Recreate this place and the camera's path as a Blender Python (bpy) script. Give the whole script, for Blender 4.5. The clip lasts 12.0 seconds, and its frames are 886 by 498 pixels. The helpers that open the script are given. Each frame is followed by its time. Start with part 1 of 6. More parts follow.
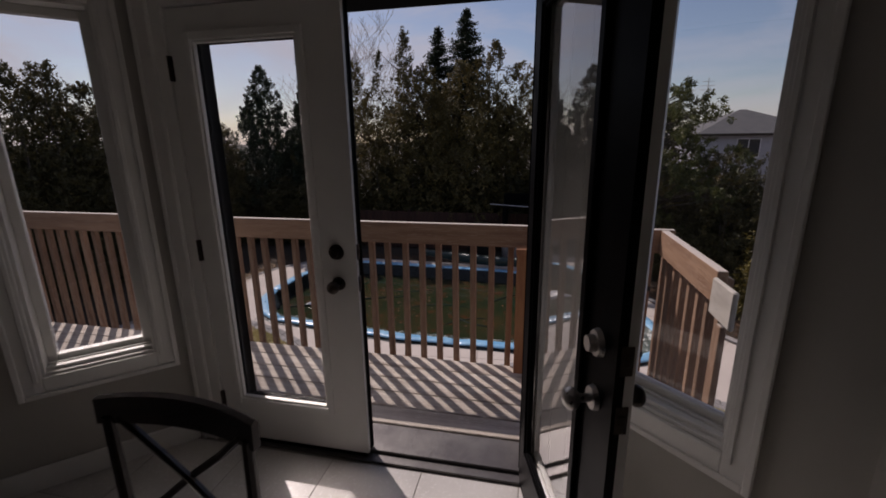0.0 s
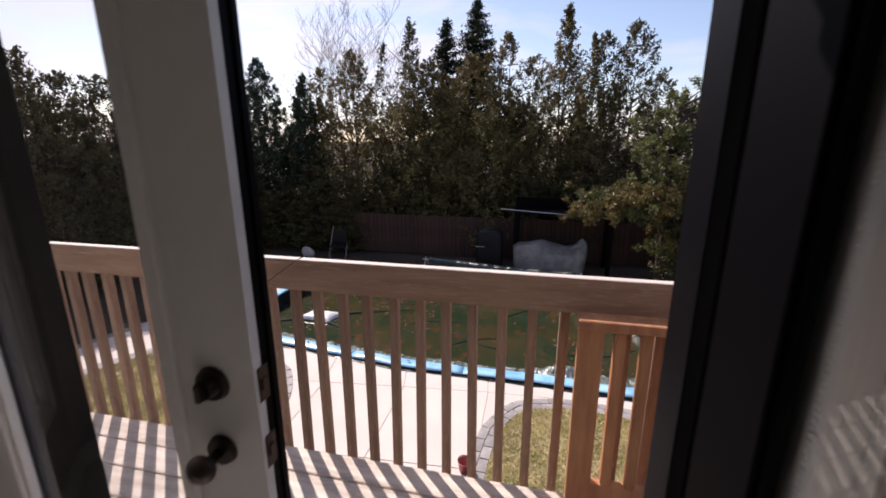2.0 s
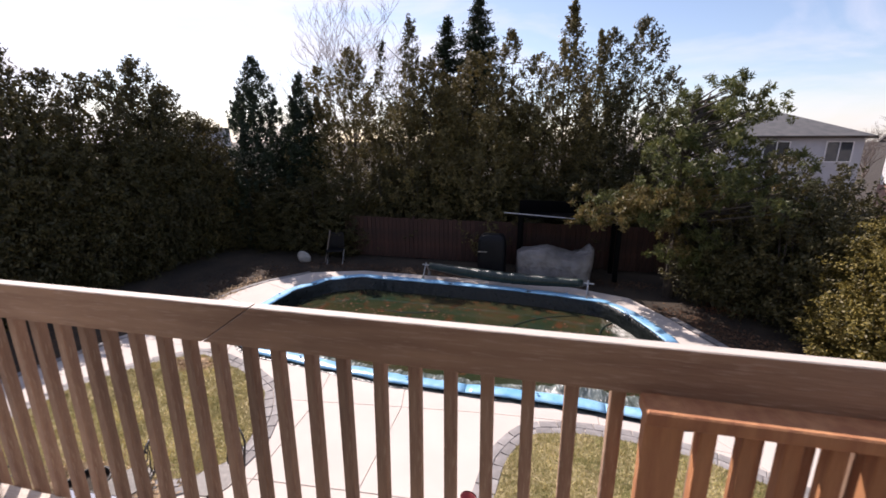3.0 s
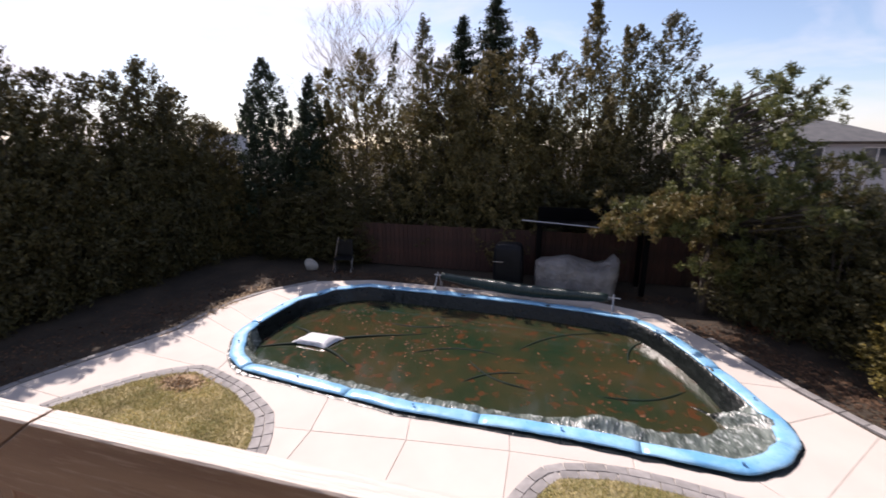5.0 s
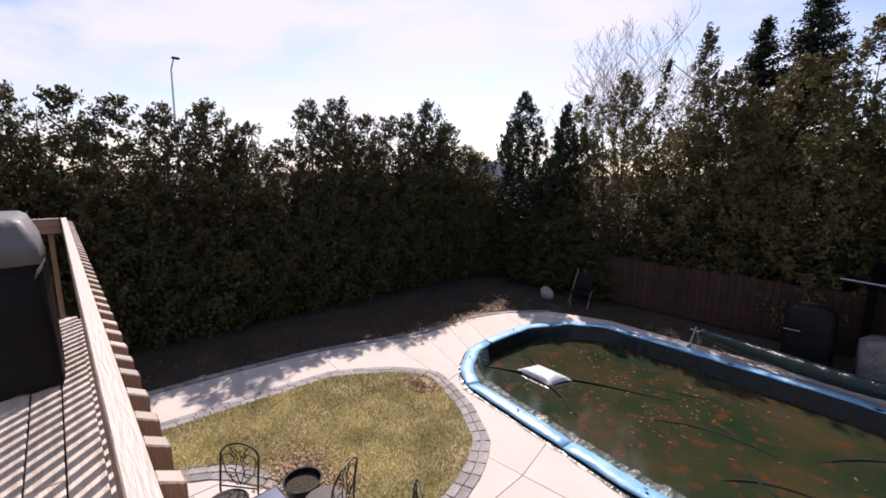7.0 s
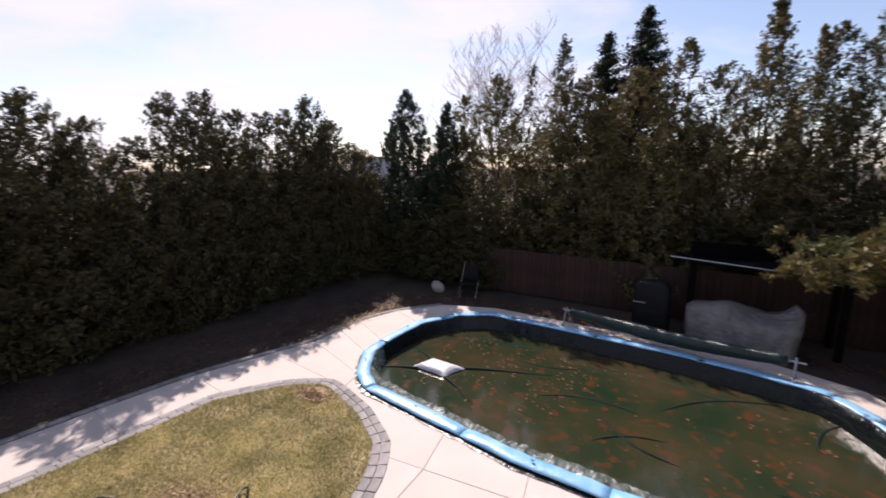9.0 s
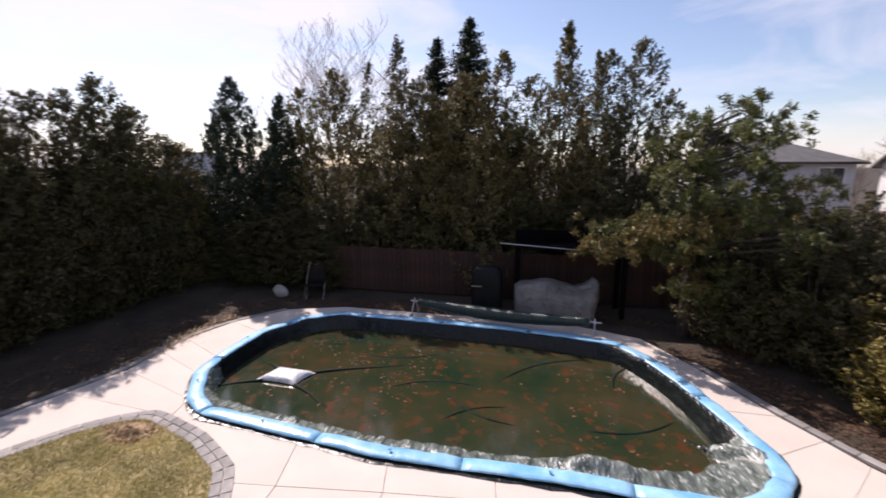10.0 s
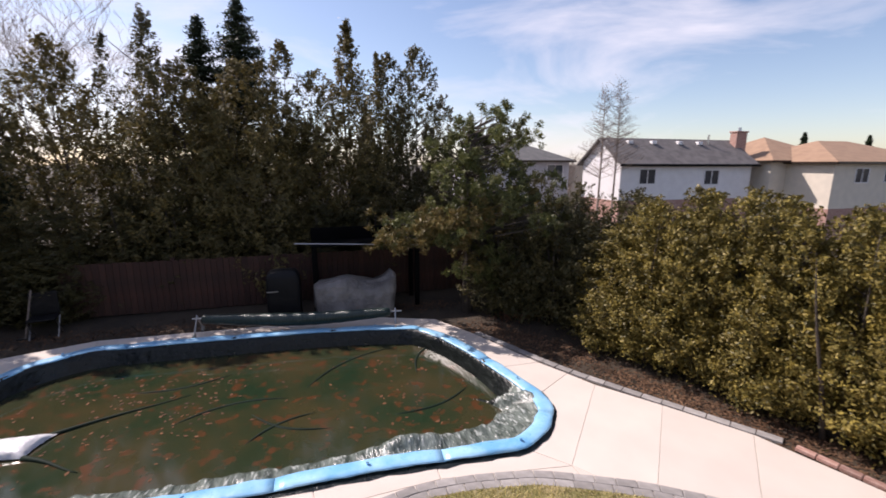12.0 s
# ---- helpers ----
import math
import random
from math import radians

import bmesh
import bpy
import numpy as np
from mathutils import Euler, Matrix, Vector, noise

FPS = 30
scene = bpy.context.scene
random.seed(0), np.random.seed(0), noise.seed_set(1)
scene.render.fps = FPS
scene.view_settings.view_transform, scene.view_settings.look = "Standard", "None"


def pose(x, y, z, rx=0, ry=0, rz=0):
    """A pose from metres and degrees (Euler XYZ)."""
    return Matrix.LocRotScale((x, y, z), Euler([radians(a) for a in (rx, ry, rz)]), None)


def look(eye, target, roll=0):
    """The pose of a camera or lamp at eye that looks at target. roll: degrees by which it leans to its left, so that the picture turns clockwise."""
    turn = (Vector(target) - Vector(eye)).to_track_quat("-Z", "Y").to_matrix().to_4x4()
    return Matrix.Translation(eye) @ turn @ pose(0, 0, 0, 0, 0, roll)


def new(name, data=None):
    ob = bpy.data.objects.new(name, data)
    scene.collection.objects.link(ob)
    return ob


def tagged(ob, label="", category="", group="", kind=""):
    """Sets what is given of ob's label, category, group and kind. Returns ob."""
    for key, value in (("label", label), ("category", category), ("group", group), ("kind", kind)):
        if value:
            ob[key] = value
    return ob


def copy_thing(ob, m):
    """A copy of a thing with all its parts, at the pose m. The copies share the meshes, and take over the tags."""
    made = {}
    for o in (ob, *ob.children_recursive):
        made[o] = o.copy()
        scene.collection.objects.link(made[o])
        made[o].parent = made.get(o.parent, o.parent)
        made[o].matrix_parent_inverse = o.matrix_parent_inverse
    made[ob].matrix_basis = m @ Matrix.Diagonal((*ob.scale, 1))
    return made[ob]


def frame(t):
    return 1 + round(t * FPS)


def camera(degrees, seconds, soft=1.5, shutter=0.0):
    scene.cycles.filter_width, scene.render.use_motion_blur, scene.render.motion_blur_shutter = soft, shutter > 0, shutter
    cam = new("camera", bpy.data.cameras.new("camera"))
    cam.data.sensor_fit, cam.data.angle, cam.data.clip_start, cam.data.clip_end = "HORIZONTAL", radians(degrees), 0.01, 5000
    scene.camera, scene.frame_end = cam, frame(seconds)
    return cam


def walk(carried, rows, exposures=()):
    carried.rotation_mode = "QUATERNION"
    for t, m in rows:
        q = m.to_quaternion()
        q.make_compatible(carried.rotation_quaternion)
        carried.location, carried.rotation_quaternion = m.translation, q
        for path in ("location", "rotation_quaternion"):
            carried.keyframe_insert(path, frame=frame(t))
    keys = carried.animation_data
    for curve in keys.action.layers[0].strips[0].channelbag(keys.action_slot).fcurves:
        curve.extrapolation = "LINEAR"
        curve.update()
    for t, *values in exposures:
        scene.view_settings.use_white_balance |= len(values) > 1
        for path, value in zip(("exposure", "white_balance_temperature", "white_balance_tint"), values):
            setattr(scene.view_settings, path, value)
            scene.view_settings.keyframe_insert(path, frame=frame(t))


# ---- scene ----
cam = camera(92.8, 12.0, soft=1.7, shutter=0.4)
PATH = [
    (0, (0.913, 0.234, 1.511), (0.503, 2.128, 1.016), -0.7),
    (0.5, (0.935, 0.441, 1.511), (0.514, 2.332, 1.015), -1.0),
    (1, (0.868, 0.68, 1.498), (0.439, 2.568, 0.998), -0.5),
    (1.5, (0.74, 0.962, 1.509), (0.311, 2.852, 1.016), 0.2),
    (2, (0.665, 1.278, 1.491), (0.23, 3.166, 0.994), -0.1),
    (2.5, (0.619, 1.540, 1.500), (0.176, 3.428, 1.008), 0.0),
    (3, (0.545, 1.760, 1.507), (0.108, 3.648, 1.011), -0.1),
    (4.8, (0.472, 2.416, 1.403), (0.018, 4.306, 0.931), -0.2),
    (5, (0.419, 2.455, 1.404), (-0.086, 4.333, 0.938), 0.0),
    (5.5, (0.332, 2.614, 1.398), (-0.454, 4.406, 0.98), -0.1),
    (6, (0.272, 2.738, 1.367), (-0.846, 4.359, 1.015), -0.1),
    (6.5, (0.232, 2.8, 1.402), (-1.16, 4.193, 1.053), 0.3),
    (6.7, (0.204, 2.807, 1.412), (-1.246, 4.139, 1.061), 0.5),
    (8.3, (0.207, 2.791, 1.571), (-1.15, 4.214, 1.208), -0.5),
    (8.5, (0.127, 2.815, 1.521), (-1.142, 4.32, 1.167), -0.6),
    (9, (0.255, 2.815, 1.546), (-0.801, 4.472, 1.172), -0.3),
    (9.5, (0.307, 2.815, 1.515), (-0.432, 4.635, 1.136), -0.2),
    (10, (0.295, 2.815, 1.487), (-0.101, 4.738, 1.104), -0.0),
    (10.5, (0.406, 2.815, 1.484), (0.264, 4.772, 1.094), -0.2),
    (11, (0.388, 2.815, 1.498), (0.503, 4.772, 1.102), 0.1),
    (11.5, (0.364, 2.815, 1.485), (0.73, 4.741, 1.089), 0.2),
    (12, (0.292, 2.815, 1.481), (0.831, 4.7, 1.086), 0.1),
]
walk(cam, [(t, look(e, a, r)) for t, e, a, r in PATH],
     [(0, -0.8, 6700, 24), (0.5, 0.33, 6700, 24), (1.0, 0.42, 6700, 24), (2.0, 0.42, 6700, 24), (3.0, 0.48, 6650, 22), (5.0, 0.48, 6650, 22), (6.0, 0.33, 6700, 24),
      (9.0, 0.36, 6700, 24), (12.0, 0.42, 6700, 22)])

# ---- light ----
GROUND = -2.25
SUN = Vector((-0.69, 0.69, 0.97)).normalized()


def make_world():
    w = bpy.data.worlds.new("world")
    scene.world = w
    w.use_nodes = True
    n, l = w.node_tree.nodes, w.node_tree.links
    n.clear()
    sky = n.new("ShaderNodeTexSky")
    sky.sky_type, sky.sun_disc = "NISHITA", False
    sky.sun_elevation = math.asin(SUN.z)
    sky.sun_rotation = math.atan2(SUN.x, SUN.y)
    sky.air_density, sky.dust_density, sky.ozone_density = 1.0, 0.6, 1.5
    tc = n.new("ShaderNodeTexCoord")
    mp = n.new("ShaderNodeMapping")
    mp.inputs["Scale"].default_value = (1.3, 1.9, 5.0)
    mp.inputs["Rotation"].default_value = (0.25, 0.12, 0.5)
    mp.inputs["Location"].default_value = (0.3, 0.1, 0.4)
    no = n.new("ShaderNodeTexNoise")
    no.inputs["Scale"].default_value = 1.5
    no.inputs["Detail"].default_value = 7
    no.inputs["Roughness"].default_value = 0.55
    no.inputs["Distortion"].default_value = 0.5
    l.new(tc.outputs["Generated"], mp.inputs["Vector"])
    l.new(mp.outputs[0], no.inputs["Vector"])
    # thicker veil of cloud round the sun
    dot = n.new("ShaderNodeVectorMath")
    dot.operation = "DOT_PRODUCT"
    l.new(tc.outputs["Generated"], dot.inputs[0])
    dot.inputs[1].default_value = Vector((-0.82, 0.5, 0.28)).normalized()
    veil = n.new("ShaderNodeMapRange")
    veil.inputs["From Min"].default_value, veil.inputs["From Max"].default_value = 0.55, 1.0
    veil.inputs["To Min"].default_value, veil.inputs["To Max"].default_value = 0.0, 0.15
    l.new(dot.outputs["Value"], veil.inputs["Value"])
    add = n.new("ShaderNodeMath")
    add.operation = "ADD"
    l.new(no.outputs["Fac"], add.inputs[0])
    l.new(veil.outputs[0], add.inputs[1])
    ramp = n.new("ShaderNodeMapRange")
    ramp.inputs["From Min"].default_value, ramp.inputs["From Max"].default_value = 0.47, 0.72
    ramp.inputs["To Min"].default_value, ramp.inputs["To Max"].default_value = 0.0, 0.85
    l.new(add.outputs[0], ramp.inputs["Value"])
    mix = n.new("ShaderNodeMix")
    mix.data_type = "RGBA"
    l.new(ramp.outputs[0], mix.inputs["Factor"])
    l.new(sky.outputs[0], mix.inputs["A"])
    mix.inputs["B"].default_value = (6.5, 6.6, 7.2, 1)
    bg = n.new("ShaderNodeBackground")
    bg.inputs["Strength"].default_value = 0.115
    out = n.new("ShaderNodeOutputWorld")
    l.new(mix.outputs["Result"], bg.inputs["Color"])
    l.new(bg.outputs[0], out.inputs[0])
    sun = new("sun", bpy.data.lights.new("sun", "SUN"))
    sun.data.energy, sun.data.angle, sun.data.color = 4.9, radians(0.5), (1.0, 0.95, 0.88)
    sun.rotation_euler = SUN.to_track_quat("Z", "Y").to_euler()


make_world()


# ---- materials ----
def mat(name, a, b=None, rough=0.6, scale=8.0, stretch=(1, 1, 1), bump=0.2, metal=0.0, fine=60.0, c=None, rand=0.0,
        alpha=None, coat=0.0, ior=1.5, trans=0.0, spec=0.5, top=None, bump_scale=None, lo=0.35, hi=0.65, subsurf=0.0, distance=0.01):
    """Two tones by a coarse noise, a finer noise for grain and relief."""
    m = bpy.data.materials.new(name)
    m.use_nodes = True
    n, l = m.node_tree.nodes, m.node_tree.links
    p = n["Principled BSDF"]
    p.inputs["Roughness"].default_value, p.inputs["Metallic"].default_value = rough, metal
    p.inputs["IOR"].default_value = ior
    p.inputs["Coat Weight"].default_value = coat
    p.inputs["Specular IOR Level"].default_value = spec
    p.inputs["Transmission Weight"].default_value = trans
    b = b or tuple(x * 0.8 for x in a)
    tc = n.new("ShaderNodeTexCoord")
    mp = n.new("ShaderNodeMapping")
    mp.inputs["Scale"].default_value = stretch
    l.new(tc.outputs["Object"], mp.inputs["Vector"])
    n1 = n.new("ShaderNodeTexNoise")
    n1.inputs["Scale"].default_value, n1.inputs["Detail"].default_value = scale, 6
    l.new(mp.outputs[0], n1.inputs["Vector"])
    n2 = n.new("ShaderNodeTexNoise")
    n2.inputs["Scale"].default_value, n2.inputs["Detail"].default_value = fine, 4
    l.new(mp.outputs[0], n2.inputs["Vector"])
    r = n.new("ShaderNodeMapRange")
    r.inputs["From Min"].default_value, r.inputs["From Max"].default_value = lo, hi
    l.new(n1.outputs["Fac"], r.inputs["Value"])
    mix = n.new("ShaderNodeMix")
    mix.data_type = "RGBA"
    l.new(r.outputs[0], mix.inputs["Factor"])
    mix.inputs["A"].default_value, mix.inputs["B"].default_value = (*a, 1), (*b, 1)
    col = mix.outputs["Result"]
    if c:
        r2 = n.new("ShaderNodeMapRange")
        r2.inputs["From Min"].default_value, r2.inputs["From Max"].default_value = 0.55, 0.68
        l.new(n2.outputs["Fac"], r2.inputs["Value"])
        mix2 = n.new("ShaderNodeMix")
        mix2.data_type = "RGBA"
        l.new(r2.outputs[0], mix2.inputs["Factor"])
        l.new(col, mix2.inputs["A"])
        mix2.inputs["B"].default_value = (*c, 1)
        col = mix2.outputs["Result"]
    # upward faces paler: weathering and sunlit brightness together in one colour
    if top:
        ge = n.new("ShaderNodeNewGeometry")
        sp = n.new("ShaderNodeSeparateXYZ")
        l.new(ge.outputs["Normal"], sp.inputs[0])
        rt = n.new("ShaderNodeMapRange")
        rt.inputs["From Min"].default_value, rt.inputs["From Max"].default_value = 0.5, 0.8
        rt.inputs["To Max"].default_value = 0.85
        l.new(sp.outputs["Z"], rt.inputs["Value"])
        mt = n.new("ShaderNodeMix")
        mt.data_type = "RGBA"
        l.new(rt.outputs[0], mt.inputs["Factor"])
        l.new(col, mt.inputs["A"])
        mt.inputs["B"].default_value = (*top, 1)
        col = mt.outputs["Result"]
    if rand:
        oi = n.new("ShaderNodeObjectInfo")
        rr = n.new("ShaderNodeMapRange")
        rr.inputs["To Min"].default_value, rr.inputs["To Max"].default_value = 1 - rand, 1 + rand
        l.new(oi.outputs["Random"], rr.inputs["Value"])
        hs = n.new("ShaderNodeHueSaturation")
        l.new(rr.outputs[0], hs.inputs["Value"])
        l.new(col, hs.inputs["Color"])
        col = hs.outputs[0]
    l.new(col, p.inputs["Base Color"])
    rv = n.new("ShaderNodeMapRange")
    rv.inputs["To Min"].default_value, rv.inputs["To Max"].default_value = max(rough - 0.1, 0.02), min(rough + 0.1, 1)
    l.new(n2.outputs["Fac"], rv.inputs["Value"])
    l.new(rv.outputs[0], p.inputs["Roughness"])
    if bump:
        bp = n.new("ShaderNodeBump")
        bp.inputs["Strength"].default_value, bp.inputs["Distance"].default_value = bump, distance
        l.new((n1 if bump_scale else n2).outputs["Fac"], bp.inputs["Height"])
        l.new(bp.outputs[0], p.inputs["Normal"])
    return m


def leaf_mat(name, a, b, rough=0.55, through_light=0.25):
    m = bpy.data.materials.new(name)
    m.use_nodes = True
    n, l = m.node_tree.nodes, m.node_tree.links
    p = n["Principled BSDF"]
    p.inputs["Roughness"].default_value = rough
    p.inputs["Specular IOR Level"].default_value = 0.35
    g = n.new("ShaderNodeNewGeometry")
    mix = n.new("ShaderNodeMix")
    mix.data_type = "RGBA"
    mix.inputs["A"].default_value, mix.inputs["B"].default_value = (*a, 1), (*b, 1)
    l.new(g.outputs["Random Per Island"], mix.inputs["Factor"])
    tc = n.new("ShaderNodeTexCoord")
    no = n.new("ShaderNodeTexNoise")
    no.inputs["Scale"].default_value = 1.6
    l.new(tc.outputs["Object"], no.inputs["Vector"])
    mr = n.new("ShaderNodeMapRange")
    mr.inputs["From Min"].default_value, mr.inputs["From Max"].default_value = 0.3, 0.7
    mr.inputs["To Min"].default_value, mr.inputs["To Max"].default_value = 0.65, 1.35
    l.new(no.outputs["Fac"], mr.inputs["Value"])
    hs = n.new("ShaderNodeHueSaturation")
    l.new(mix.outputs["Result"], hs.inputs["Color"])
    l.new(mr.outputs[0], hs.inputs["Value"])
    l.new(hs.outputs[0], p.inputs["Base Color"])
    t = n.new("ShaderNodeBsdfTranslucent")
    l.new(hs.outputs[0], t.inputs["Color"])
    ms = n.new("ShaderNodeMixShader")
    ms.inputs[0].default_value = through_light
    l.new(p.outputs[0], ms.inputs[1])
    l.new(t.outputs[0], ms.inputs[2])
    l.new(ms.outputs[0], n["Material Output"].inputs[0])
    return m


def glass_mat(name, tint=(1, 1, 1), rough=0.0):
    m = bpy.data.materials.new(name)
    m.use_nodes = True
    p = m.node_tree.nodes["Principled BSDF"]
    p.inputs["Base Color"].default_value = (*tint, 1)
    p.inputs["Transmission Weight"].default_value = 1
    p.inputs["Roughness"].default_value = rough
    p.inputs["IOR"].default_value = 1.45
    return m


